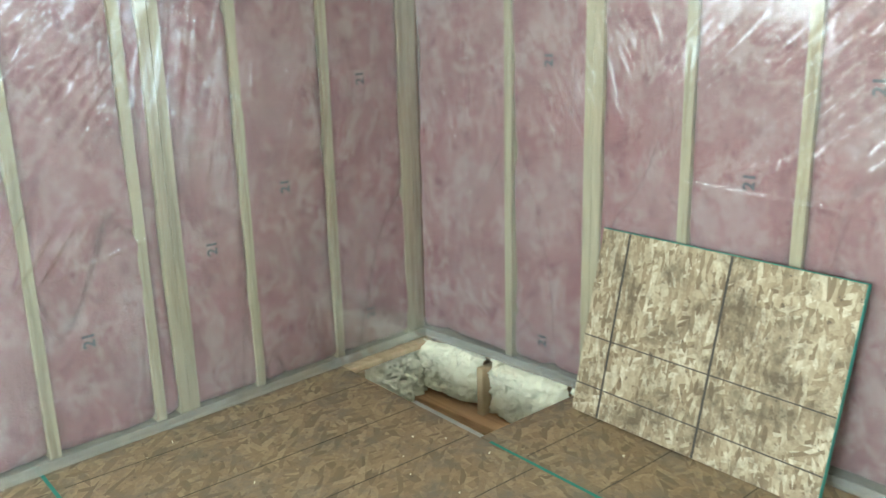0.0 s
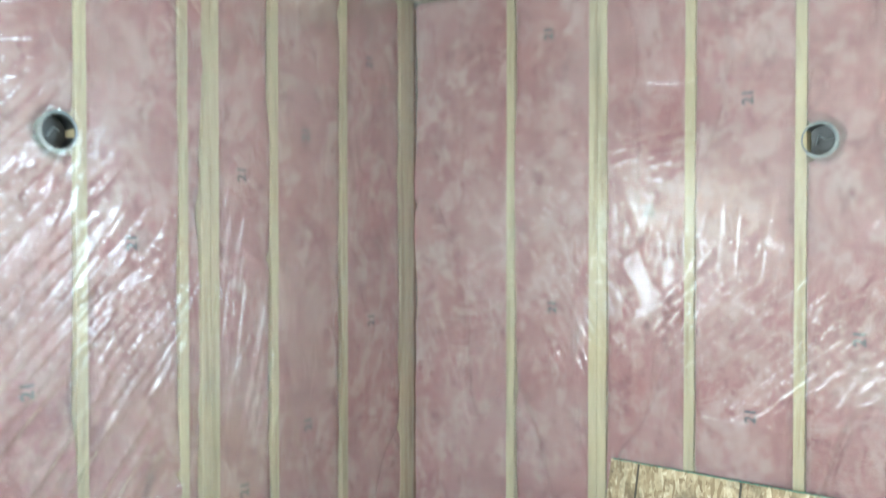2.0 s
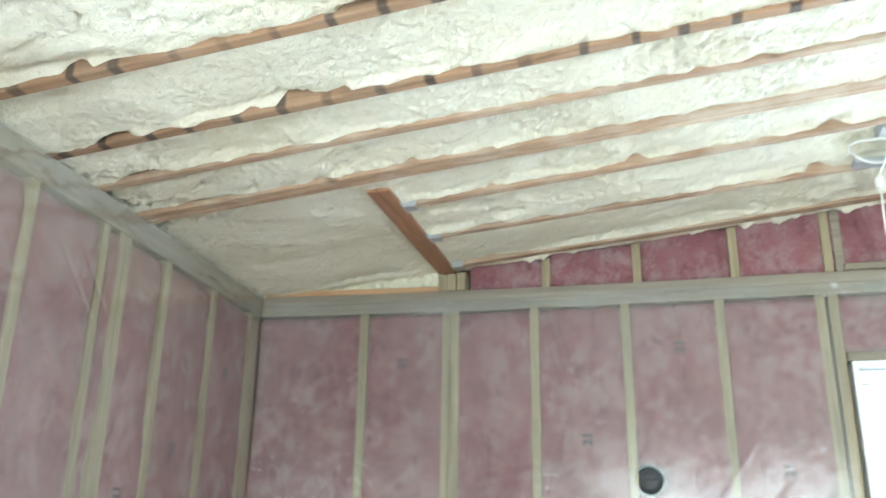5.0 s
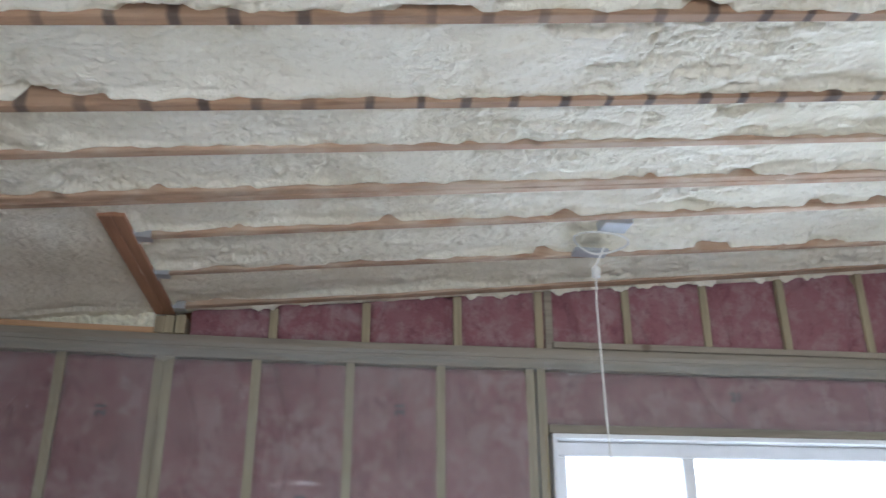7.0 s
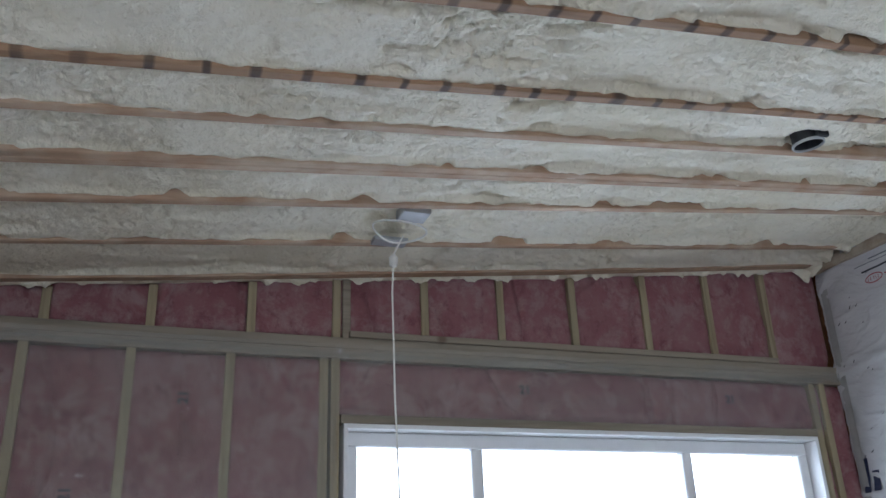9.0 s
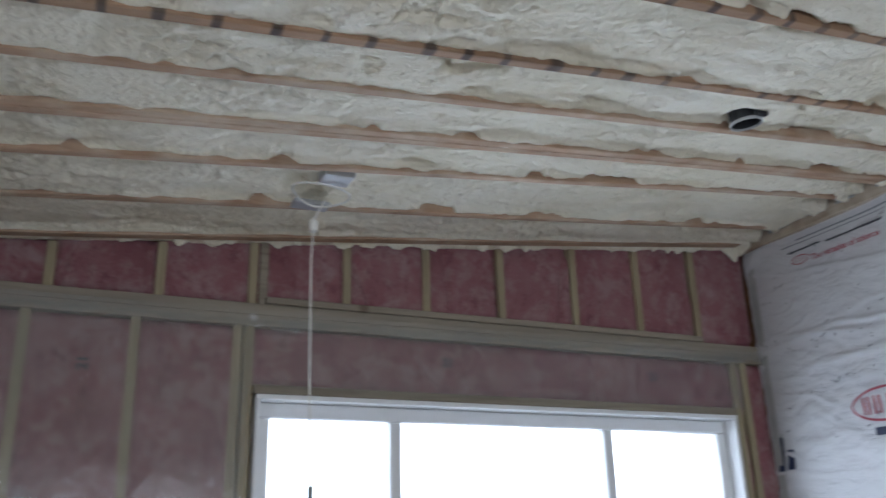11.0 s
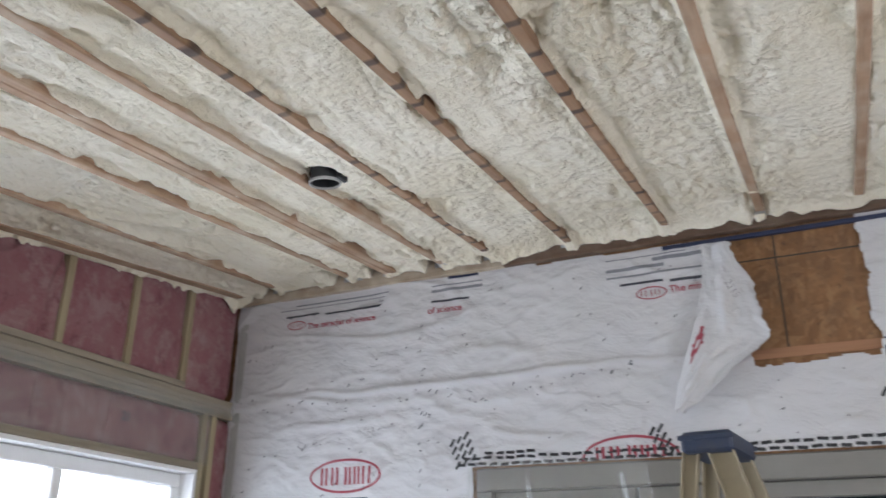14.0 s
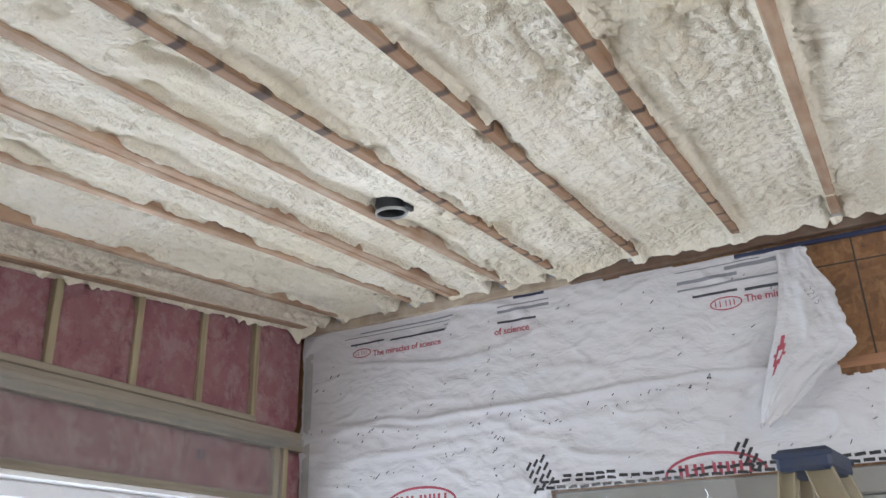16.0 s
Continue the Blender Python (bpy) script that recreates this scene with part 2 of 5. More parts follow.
OSB_FLOOR = osb("strand_board_floor", ((0.15, 0.10, 0.052), (0.235, 0.165, 0.09), (0.29, 0.208, 0.116), (0.36, 0.27, 0.16)), (0.15, 0.125, 0.095), 0.85, 0.5)
OSB_WALL = osb("strand_board_wall", ((0.185, 0.09, 0.036), (0.225, 0.113, 0.046), (0.25, 0.13, 0.055), (0.29, 0.16, 0.072)), (0.11, 0.062, 0.034), 0.6, 0.7, (0.0, 20.0, 80.0), "yz")
HEM = poly_material("folded_plastic", 0.06, 0.34)
# same foam, its colour lightened in place of daylight reaching the floor opening
FOAM_BRIGHT = foam_material("brightened_spray_foam", 1.12)
FOAM, BATT, POLY, WRAP = foam_material(), batt_material(), poly_material(), wrap_material()
STEEL = plain("galvanised_steel", (0.50, 0.52, 0.54), 0.38, 0.85)
VINYL = plain("white_vinyl", (0.78, 0.79, 0.80), 0.35, wear=0.1)
TRIM = plain("beige_door_trim", (0.20, 0.194, 0.176), 0.45, wear=0.15)
BLACK = plain("black_plastic", (0.02, 0.022, 0.025), 0.45)
INK = plain("dark_ink", (0.035, 0.04, 0.055), 0.6, wear=0.5, scale=60.0)
MARK = plain("faded_print", (0.09, 0.075, 0.085), 0.8, wear=0.5, scale=70.0)
NAVY = plain("navy_ink", (0.02, 0.03, 0.075), 0.55, wear=0.1)
RED = plain("red_ink", (0.33, 0.055, 0.08), 0.55, wear=0.2, scale=40.0)
GREYINK = plain("grey_ink", (0.22, 0.23, 0.26), 0.6, wear=0.5, scale=50.0)
GREEN = plain("green_edge_paint", (0.03, 0.22, 0.17), 0.6)
CHALK = plain("dark_line_ink", (0.05, 0.04, 0.03), 0.8, wear=0.6, scale=30.0)
FAINT = plain("faded_line_ink", (0.075, 0.06, 0.04), 0.8, wear=0.4, scale=25.0)
FLANGE = plain("dark_grey_plastic", (0.11, 0.125, 0.135), 0.45)
TAPE = plain("grey_sealant_strip", (0.40, 0.41, 0.40), 0.45, wear=0.5, scale=9.0)
BLUE = plain("blue_plastic", (0.022, 0.036, 0.075), 0.5, wear=0.9, scale=22.0)
FIBRE = plain("tan_fibreglass", (0.31, 0.265, 0.175), 0.5, wear=0.3)
CORD = plain("white_cable", (0.78, 0.77, 0.72), 0.4)
DIRT = plain("crawlspace_earth", (0.10, 0.08, 0.06), 0.95, wear=0.6)
DRYWALL = plain("unpainted_board", (0.52, 0.50, 0.46), 0.85, wear=0.2, scale=3.0)
GLASS_DARK = Mat("dark_glass", 0.04, color=(0.012, 0.018, 0.02)).m


# ---- building helpers ----
def mesh_of(bm, name):
    bmesh.ops.recalc_face_normals(bm, faces=bm.faces)
    me = bpy.data.meshes.new(name)
    bm.to_mesh(me)
    bm.free()
    return me


def part(name, bm, material, parent=None, label="", smooth=False):
    me = bm if isinstance(bm, bpy.types.Mesh) else mesh_of(bm, name)
    if not me.materials:
        me.materials.append(material)
    if smooth:
        me.polygons.foreach_set("use_smooth", [True] * len(me.polygons))
    ob = new(name, me)
    if parent is not None:
        ob.parent = parent
    if label:
        ob["label"] = label
    return ob


def root(name, label, category="", group="", kind="", at=(0, 0, 0)):
    ob = new(name)
    ob.empty_display_size = 0.05
    ob.location = at
    return tagged(ob, label, category, group, kind)


def same(p):
    return p


def box(lo, hi, bevel=0.002, to=same, bm=None):
    """A block from lo to hi, with softened edges, carried over by to()."""
    b = bmesh.new() if bm is None else bm
    vs = [b.verts.new(to(Vector((x, y, z)))) for x in (lo[0], hi[0]) for y in (lo[1], hi[1]) for z in (lo[2], hi[2])]
    fs = [b.faces.new([vs[i] for i in f]) for f in ((0, 1, 3, 2), (4, 6, 7, 5), (0, 4, 5, 1), (2, 3, 7, 6), (0, 2, 6, 4), (1, 5, 7, 3))]
    if bevel:
        es = list({e for f in fs for e in f.edges})
        bmesh.ops.bevel(b, geom=es, offset=bevel, segments=1, affect="EDGES", profile=0.5)
    return b


_lat = np.random.RandomState(7).rand(64, 64, 16)


def vnoise(x, y, k=0):
    """Smooth value noise on arrays, from -1 to 1."""
    xi, yi = np.floor(x).astype(int), np.floor(y).astype(int)
    fx, fy = x - xi, y - yi
    fx, fy = fx * fx * (3 - 2 * fx), fy * fy * (3 - 2 * fy)
    L = _lat[:, :, k % 16]
    a, b = L[xi % 64, yi % 64], L[(xi + 1) % 64, yi % 64]
    c, d = L[xi % 64, (yi + 1) % 64], L[(xi + 1) % 64, (yi + 1) % 64]
    return 2 * ((a * (1 - fx) + b * fx) * (1 - fy) + (c * (1 - fx) + d * fx) * fy) - 1


def fbm(x, y, k=0, octaves=4, gain=0.5):
    s, a = 0, 1.0
    for o in range(octaves):
        s = s + a * vnoise(x * 2 ** o + 17.3 * o, y * 2 ** o + 5.1 * o, k + o)
        a *= gain
    return s


def sheet(name, U, V, P, keep=None):
    """A smooth grid mesh; P is (nu, nv, 3); keep says which quads stay."""
    nu, nv = P.shape[:2]
    idx = np.arange(nu * nv).reshape(nu, nv)
    q = np.stack([idx[:-1, :-1], idx[1:, :-1], idx[1:, 1:], idx[:-1, 1:]], -1)
    if keep is not None:
        q = q[keep]
    q = q.reshape(-1, 4)
    me = bpy.data.meshes.new(name)
    me.vertices.add(nu * nv)
    me.vertices.foreach_set("co", P.reshape(-1).astype(np.float32))
    me.loops.add(len(q) * 4)
    me.loops.foreach_set("vertex_index", q.reshape(-1).astype(np.int32))
    me.polygons.add(len(q))
    me.polygons.foreach_set("loop_start", np.arange(0, len(q) * 4, 4, dtype=np.int32))
    me.update(calc_edges=True)
    me.polygons.foreach_set("use_smooth", [True] * len(q))
    return me


def tube(points, r, sides=8):
    """A round bar along points, as a bmesh."""
    b = bmesh.new()
    rings = []
    pts = [Vector(p) for p in points]
    for i, p in enumerate(pts):
        d = (pts[min(i + 1, len(pts) - 1)] - pts[max(i - 1, 0)]).normalized()
        u = d.orthogonal().normalized() if not rings else (u - d * u.dot(d)).normalized()
        w = d.cross(u)
        rings.append([b.verts.new(p + r * (math.cos(a) * u + math.sin(a) * w)) for a in [2 * math.pi * k / sides for k in range(sides)]])
    for a, c in zip(rings, rings[1:]):
        for k in range(sides):
            b.faces.new((a[k], a[(k + 1) % sides], c[(k + 1) % sides], c[k]))
    b.faces.new(rings[0])
    b.faces.new(rings[-1])
    return b


def lathe(profile, m, sides=32, cap=True):
    """A turned piece: profile of (radius, height) about the pose m's z."""
    b = bmesh.new()
    rings = [[b.verts.new(m @ Vector((r * math.cos(2 * math.pi * k / sides), r * math.sin(2 * math.pi * k / sides), h))) for k in range(sides)] for r, h in profile]
    for a, c in zip(rings, rings[1:]):
        for k in range(sides):
            b.faces.new((a[k], a[(k + 1) % sides], c[(k + 1) % sides], c[k]))
    if cap:
        b.faces.new(rings[-1])
    return b


_texts = {}


def text_mesh(body, size, bold=0.0):
    key = (body, size, bold)
    if key not in _texts:
        c = bpy.data.curves.new("lettering", "FONT")
        c.body, c.size, c.offset, c.extrude = body, size, bold, 0.0004
        c.align_x, c.align_y, c.resolution_u = "CENTER", "CENTER", 3
        o = new("lettering", c)
        bpy.context.view_layer.update()
        me = bpy.data.meshes.new_from_object(o.evaluated_get(bpy.context.evaluated_depsgraph_get()))
        bpy.data.objects.remove(o)
        bpy.data.curves.remove(c)
        _texts[key] = me
    return _texts[key]


# ---- plan ----
PLATE_LO, PLATE_HI = 2.595, 2.69
LEN, WID = 5.17, 7.0


def zr(x):
    """Underside of the sloping rafters."""
    return 2.685 + 0.1134 * x


def WA(p):
    """West wall: s along the wall from the corner, n into the room, z up."""
    s, n, z = p
    return Vector((-0.066 + 0.06 * s + n, -s + 0.06 * n, z))


def WB(p):
    """North wall: s eastwards, n into the room; it bows in towards the corner."""
    s, n, z = p
    return Vector((s, -n - 0.092 * max(0.0, 1 - s / 1.9) ** 2, z))


def WB0(p):
    """The flat plane of the north wall's outer boards."""
    s, n, z = p
    return Vector((s, -n, z))


def WC(p):
    """East wall, the old outside wall: s southwards, n into the room."""
    s, n, z = p
    return Vector((LEN - n, -s, z))


def carry(to, s, n, z):
    """The wall mappings on whole arrays."""
    s, n, z = np.broadcast_arrays(s, n, z)
    if to is WA:
        return np.stack([-0.066 + 0.06 * s + n, -s + 0.06 * n, z], -1)
    if to is WB:
        return np.stack([s, -n - 0.092 * np.maximum(0, 1 - s / 1.9) ** 2, z], -1)
    return np.stack([LEN - n, -s, z], -1)


def long_box(lo, hi, to, step=0.3, wob=0.0):
    """A long board in short lengths, so that it follows its wall."""
    b = bmesh.new()
    k = max(1, int((hi[0] - lo[0]) / step))
    e = 0.002
    ring = [(lo[1], lo[2]), (hi[1] - e, lo[2]), (hi[1], lo[2] + e), (hi[1], hi[2] - e), (hi[1] - e, hi[2]), (lo[1], hi[2])]
    rows = []
    for i in range(k + 1):
        s = lo[0] + (hi[0] - lo[0]) * i / k
        rows.append([b.verts.new(to(Vector((s, n, z + wob * math.sin(3.1 * s + 1.7 * i))))) for n, z in ring])
    for p, q in zip(rows, rows[1:]):
        for j in range(6):
            b.faces.new((p[j], p[(j + 1) % 6], q[(j + 1) % 6], q[j]))
    b.faces.new(rows[0])
    b.faces.new(rows[-1])
    return b


def batt(parent, to, s0, s1, z0, z1, seed, depth=0.005, tuck=0.028, dents=(), lap=0.006):
    """One puffed insulation batt between two uprights, or above an opening."""
    s0, s1 = s0 - lap, s1 + lap
    nu, nv = max(6, int((s1 - s0) / 0.011)), max(6, int((z1 - z0) / 0.016))
    u, v = np.meshgrid(np.linspace(0, 1, nu), np.linspace(0, 1, nv), indexing="ij")
    s, z = s0 + u * (s1 - s0), z0 + v * (z1 - z0)
    side, end = np.minimum(u, 1 - u) * (s1 - s0), np.minimum(v, 1 - v) * (z1 - z0)
    n = -depth - tuck * np.exp(-end / 0.012) - tuck * (0.35 + 0.65 * vnoise(s * 2 + seed, z * 1.7 + seed, seed)) * np.exp(-side / (0.010 + 0.006 * (1 + vnoise(s * 3 + seed, z * 6, seed))))
    n = n + 0.007 * fbm(s * 5 + seed * 3.7, z * 2.4 + seed, seed, 3) + 0.004 * fbm(s * 17 + seed, z * 8, seed + 3, 3)
    crease = np.abs(fbm(s * 3.1 + 2.2 * seed, z * 0.9 + seed, seed + 5, 2))
    n = n - 0.022 * np.exp(-(crease / 0.03) ** 2)
    tear = np.abs(fbm(s * 6.5 + 1.2 * seed, z * 2.1 + 3 * seed, seed + 9, 3))
    n = n - 0.012 * np.exp(-(tear / 0.03) ** 2) * np.clip(vnoise(s * 2.5, z * 1.5 + seed, seed + 1), 0, 1)
    for ds, dz in dents:
        n = np.where((s - ds) ** 2 + (z - dz) ** 2 < 0.075 ** 2, -0.10, n)
    n = np.minimum(n, 0.0022)
    Q = carry(to, s, n, z)
    return part("batt", sheet("batt", u, v, Q), BATT, parent)


def stamp(parent, to, s, z, n=-0.004, size=0.05, turn=0.0, body="21"):
    """The dark printed mark on a batt."""
    me = text_mesh(body, size, 0.002)
    ob = part("printed_mark", me, MARK, parent, "dark grey printed mark")
    o = to(Vector((s, n, z)))
    ex = (to(Vector((s + 0.05, n, z))) - o).normalized()
    if to is WA:
        ex = -ex
    elif to is WC:
        ex = ex
    ez = Vector((0, 0, 1))
    r = Matrix((ex, ez, ex.cross(ez))).transposed().to_4x4()
    ob.matrix_world = Matrix.Translation(o) @ r @ pose(0, 0, 0, 0, 0, turn)
    return ob


def film(parent, name, to, s0, s1, z0, z1, seed, holes=(), clusters=(), fans=(), rules=(), pleats=()):
    """The stretched plastic sheet; clusters of straight taut folds lie on it."""
    res = 0.0052
    nu, nv = int((s1 - s0) / res), int((z1 - z0) / res)
    u, v = np.meshgrid(np.linspace(0, 1, nu), np.linspace(0, 1, nv), indexing="ij")
    s, z = s0 + u * (s1 - s0), z0 + v * (z1 - z0)
    n = 0.007 + 0.0015 * fbm(s * 2.2, z * 1.4, seed + 2, 2)
    r = random.Random(seed)
    folds = []
    for cs, cz, ws, wz, angle, spread, count, tall in clusters:
        for _ in range(int(count * 0.3)):
            folds.append((r.gauss(cs, ws), r.gauss(cz, wz), radians(angle + 0.6 * r.gauss(0, spread)), r.uniform(0.08, 0.26), r.uniform(0.0055, 0.009), 0.5 * tall * r.uniform(0.4, 1.0)))
    for fs_, fz_, angle, spread, count, reach, tall in fans:
        for k in range(count):
            a = radians(angle + spread * ((k + r.random()) / count - 0.5))
            half = reach * r.uniform(0.25, 0.5)
            off_ = half + r.uniform(0.0, 0.3) * reach
            folds.append((fs_ + off_ * math.cos(a), fz_ + off_ * math.sin(a), a, half, r.uniform(0.006, 0.011), 0.55 * tall * r.uniform(0.5, 1.0)))
    for sa, za, sb, zb in rules:
        folds.append(((sa + sb) / 2, (za + zb) / 2, math.atan2(zb - za, sb - sa), math.hypot(sb - sa, zb - za) / 2, 0.006, 0.006))
    for ps, pz, a, half, wid, h in folds:
        box_ = half + 0.06
        i0, i1 = np.searchsorted(s[:, 0], (ps - box_, ps + box_))
        j0, j1 = np.searchsorted(z[0], (pz - box_, pz + box_))
        if i1 - i0 < 2 or j1 - j0 < 2:
            continue
        ds, dz = s[i0:i1, j0:j1] - ps, z[i0:i1, j0:j1] - pz
        t = ds * math.cos(a) + dz * math.sin(a)
        c = -ds * math.sin(a) + dz * math.cos(a) + 0.006 * t * t / half * r.uniform(-1, 1)
        n[i0:i1, j0:j1] += 0.8 * h * np.exp(-(c / wid) ** 2) * np.clip(1 - (t / half) ** 2, 0, 1)
    for cs, cz, rs_, rz_, angle, period, tall in pleats:
        a = radians(angle)
        ds, dz = s - cs, z - cz
        t = ds * math.cos(a) + dz * math.sin(a)
        c = -ds * math.sin(a) + dz * math.cos(a) + 0.012 * fbm(s * 2.1 + cs, z * 2.1, seed + 4, 2)
        band = np.floor(c / period + 50)
        live = np.clip(1.4 * vnoise(band * 0.73 + 3, t * 1.5 + 7.7 * band, seed + 6) + 0.5, 0, 1)
        mask = np.exp(-((ds / rs_) ** 2 + (dz / rz_) ** 2) ** 1.5)
        n = n + tall * mask * live * (0.5 + 0.5 * np.cos(2 * np.pi * (c / period + 50 - band - 0.5))) ** 2
    n = n + 0.0003 * fbm(s * 26, z * 26, seed, 2)
    n = np.clip(n, 0.0048, 0.03)
    Q = carry(to, s, n, z)
    ok = np.ones((nu - 1, nv - 1), bool)
    sm, zm = s[:-1, :-1], z[:-1, :-1]
    for h in holes:
        ok &= (sm - h[0]) ** 2 + (zm - h[1]) ** 2 > h[2] ** 2
    return part(name, sheet(name, u, v, Q, ok), POLY, parent, "clear creased plastic vapour barrier")


def upright(parent, to, s, z0, z1, w=0.038, depth=0.14, n=0.0, mat=None):
    return part("stud", box((s - w / 2, n - depth, z0), (s + w / 2, n, z1), 0.002, to), mat or STUD, parent)


# ---- floor, with the opening in its corner ----
floor = root("floor", "brown strand-board subfloor with green-edged joints", kind="structure")
HX, HY = 0.815, 0.565


def floor_board(x0, x1, y0, y1):
    return part("floor_panel", box((x0, y0, -0.02), (x1, y1, 0.0), 0.0015), OSB_FLOOR, floor)


floor_board(HX, 2.44, -HY + 0.002, 0.0)
floor_board(2.443, LEN + 0.1, -HY + 0.002, 0.0)
row = 0
y1 = -HY
while y1 > -WID:
    y0 = max(y1 - 1.217, -WID)
    xs = [-0.1, 1.22, 3.66, LEN + 0.1] if row % 2 else [-0.1, 2.44, LEN + 0.1]
    for a, b in zip(xs, xs[1:]):
        floor_board(a + 0.0015, b - 0.0015, y0 + 0.0015, y1 - 0.0015)
    part("green_joint", box((-0.04 if row else HX + 0.05, y1 - 0.006, 0.0005), (LEN, y1 + 0.006, 0.0018), 0), GREEN, floor, "green painted panel edge")
    k = 0.17
    while k < LEN:
        part("nail_line", box((k - 0.0018, y0 + 0.03, 0.0005), (k + 0.0018, y1 - 0.02, 0.0012), 0), FAINT, floor)
        k += 0.2032 * 2 if row % 2 else 0.305
    y1, row = y0, row + 1
for k in (1.02, 1.32, 1.63):
    part("nail_line", box((k - 0.0018, -HY + 0.02, 0.0005), (k + 0.0018, -0.02, 0.0012), 0), FAINT, floor)

cr = random.Random(3)
crumbs = bmesh.new()
for _ in range(60):
    x, y, q = cr.uniform(0.05, 2.6), -cr.uniform(0.02, 2.4), cr.uniform(0.0015, 0.0045)
    if x < HX + 0.03 and y > -HY - 0.06:
        continue
    mt = Matrix.Translation((x, y, q * 0.45)) @ pose(0, 0, 0, cr.uniform(0, 360), cr.uniform(0, 360), 0) @ Matrix.Diagonal((q * cr.uniform(1, 2.4), q, q * 0.5, 1))
    bmesh.ops.create_icosphere(crumbs, subdivisions=1, radius=1.0, matrix=mt)
cro = part("floor_crumbs", crumbs, FOAM_BRIGHT)
tagged(cro, "pale foam crumbs and sawdust on the subfloor", "debris", kind="stuff")


def foam_face(parent, to, s0, s1, z0, z1, seed, n0=0.0):
    nu, nv = int((s1 - s0) / 0.007), int((z1 - z0) / 0.007)
    u, v = np.meshgrid(np.linspace(0, 1, nu), np.linspace(0, 1, nv), indexing="ij")
    s, z = s0 + u * (s1 - s0), z0 + v * (z1 - z0)
    lump = 1 - np.abs(fbm(s * 26 + seed, z * 30, seed, 3))
    n = n0 + 0.036 * lump + 0.022 * fbm(s * 5, z * 5, seed + 2, 3)
    e = np.minimum(np.minimum(u, 1 - u) * (s1 - s0), np.minimum(v, 1 - v) * (z1 - z0))
    n = n - 0.05 * np.exp(-e / 0.012)
    Q = np.array([to(p) for p in np.stack([s, n, z], -1).reshape(-1, 3)]).reshape(nu, nv, 3)
    return part("foam_patch", sheet("foam_patch", u, v, Q), FOAM_BRIGHT, parent, "lumpy cream spray foam")


pit = root("floor_opening", "open floor corner with foamed rim joists and blocking", kind="structure")
part("rim_board", box((-0.1, -0.16, -0.42), (1.3, -0.10, -0.03), 0.002, WB), ORANGE, pit)
part("rim_board", box((0, -0.12, -0.42), (1.2, -0.06, -0.03), 0.002, WA), ORANGE, pit)
foam_face(pit, WB, -0.045, 0.292, -0.235, -0.002, 2, 0.008)
foam_face(pit, WB, 0.332, 0.735, -0.255, -0.002, 5, 0.010)
foam_face(pit, WB, 0.752, 0.84, -0.25, -0.002, 6, 0.0)
foam_face(pit, WA, 0.09, 0.485, -0.36, -0.025, 8, 0.016)
foam_face(pit, WA, 0.51, 0.575, -0.34, -0.025, 11, 0.016)
part("block", box((0.296, -0.10, -0.258), (0.330, 0.040, -0.04), 0.003, WB), BLOCK, pit)
part("block", box((0.482, -0.06, -0.30), (0.512, 0.046, -0.034), 0.003, WA), BLOCK, pit)
part("plate_edge", box((0.09, -0.03, -0.032), (0.575, 0.046, -0.004), 0.003, WA), BLOCK, pit)
part("ledger", box((-0.05, -0.05, -0.305), (1.2, 0.085, -0.262), 0.003, WB), ORANGE, pit)
part("ledger", box((0.09, -0.05, -0.40), (0.62, 0.03, -0.362), 0.003, WA), ORANGE, pit)
part("joist", box((0.02, -0.615, -0.26), (1.3, -0.575, -0.022), 0.003), RAFTER, pit)
part("joist", box((HX + 0.01, -0.574, -0.26), (HX + 0.05, 0.1, -0.022), 0.003), RAFTER, pit)
part("sealant_strip", box((0.05, -0.30, -0.36), (0.85, -0.15, -0.345), 0.002), TAPE, pit)
part("sealant_strip", box((0.30, -0.572, -0.11), (HX, -0.44, -0.08), 0.003), TAPE, pit)
part("earth", box((-0.3, -1.2, -0.75), (2.0, 0.25, -0.70), 0), DIRT, pit)
part("skirt", box((-0.3, -1.25, -0.75), (2.0, -1.2, -0.02), 0), DIRT, pit)
part("skirt", box((2.0, -1.25, -0.75), (2.05, 0.25, -0.02), 0), DIRT, pit)

# ---- north wall with its window and the low wall above the plate ----
wall_n = root("wall_north", "insulated stud wall under clear plastic sheeting", kind="structure")
WX0, WX1, WZ0, WZ1 = 2.46, 4.94, 0.85, 2.32
B_STUDS = [0.438, 0.817, 0.856, 1.208, 1.598, 1.985, 2.375, 2.425]
for s in B_STUDS:
    upright(wall_n, WB, s, 0.04, PLATE_LO)
for s in (4.962, 5.03):
    upright(wall_n, WB, s, 0.04, PLATE_LO)
bays = [(-0.05, 0.418), (0.458, 0.797), (0.876, 1.188), (1.228, 1.578), (1.618, 1.965), (2.005, 2.355)]
for i, (a, b) in enumerate(bays):
    batt(wall_n, WB, a, b, 0.045, PLATE_LO - 0.002, i, dents=((1.657, 1.862),))
batt(wall_n, WB, 4.985, 5.01, 0.045, PLATE_LO - 0.002, 41)
batt(wall_n, WB, 5.05, 5.165, 0.045, PLATE_LO - 0.002, 42)
batt(wall_n, WB, WX0 - 0.015, WX1 + 0.01, WZ1 + 0.035, PLATE_LO - 0.002, 9)
for i in range(6):
    batt(wall_n, WB, WX0 + i * 0.41 + 0.02, WX0 + (i + 1) * 0.41 - 0.02, 0.045, WZ0 - 0.05, 20 + i)
    upright(wall_n, WB, WX0 + i * 0.41, 0.04, WZ0 - 0.04)
part("sill_plate", box((WX0, -0.14, WZ0 - 0.04), (WX1, 0.0, WZ0 - 0.002), 0.002, WB), PLATE_X, wall_n)
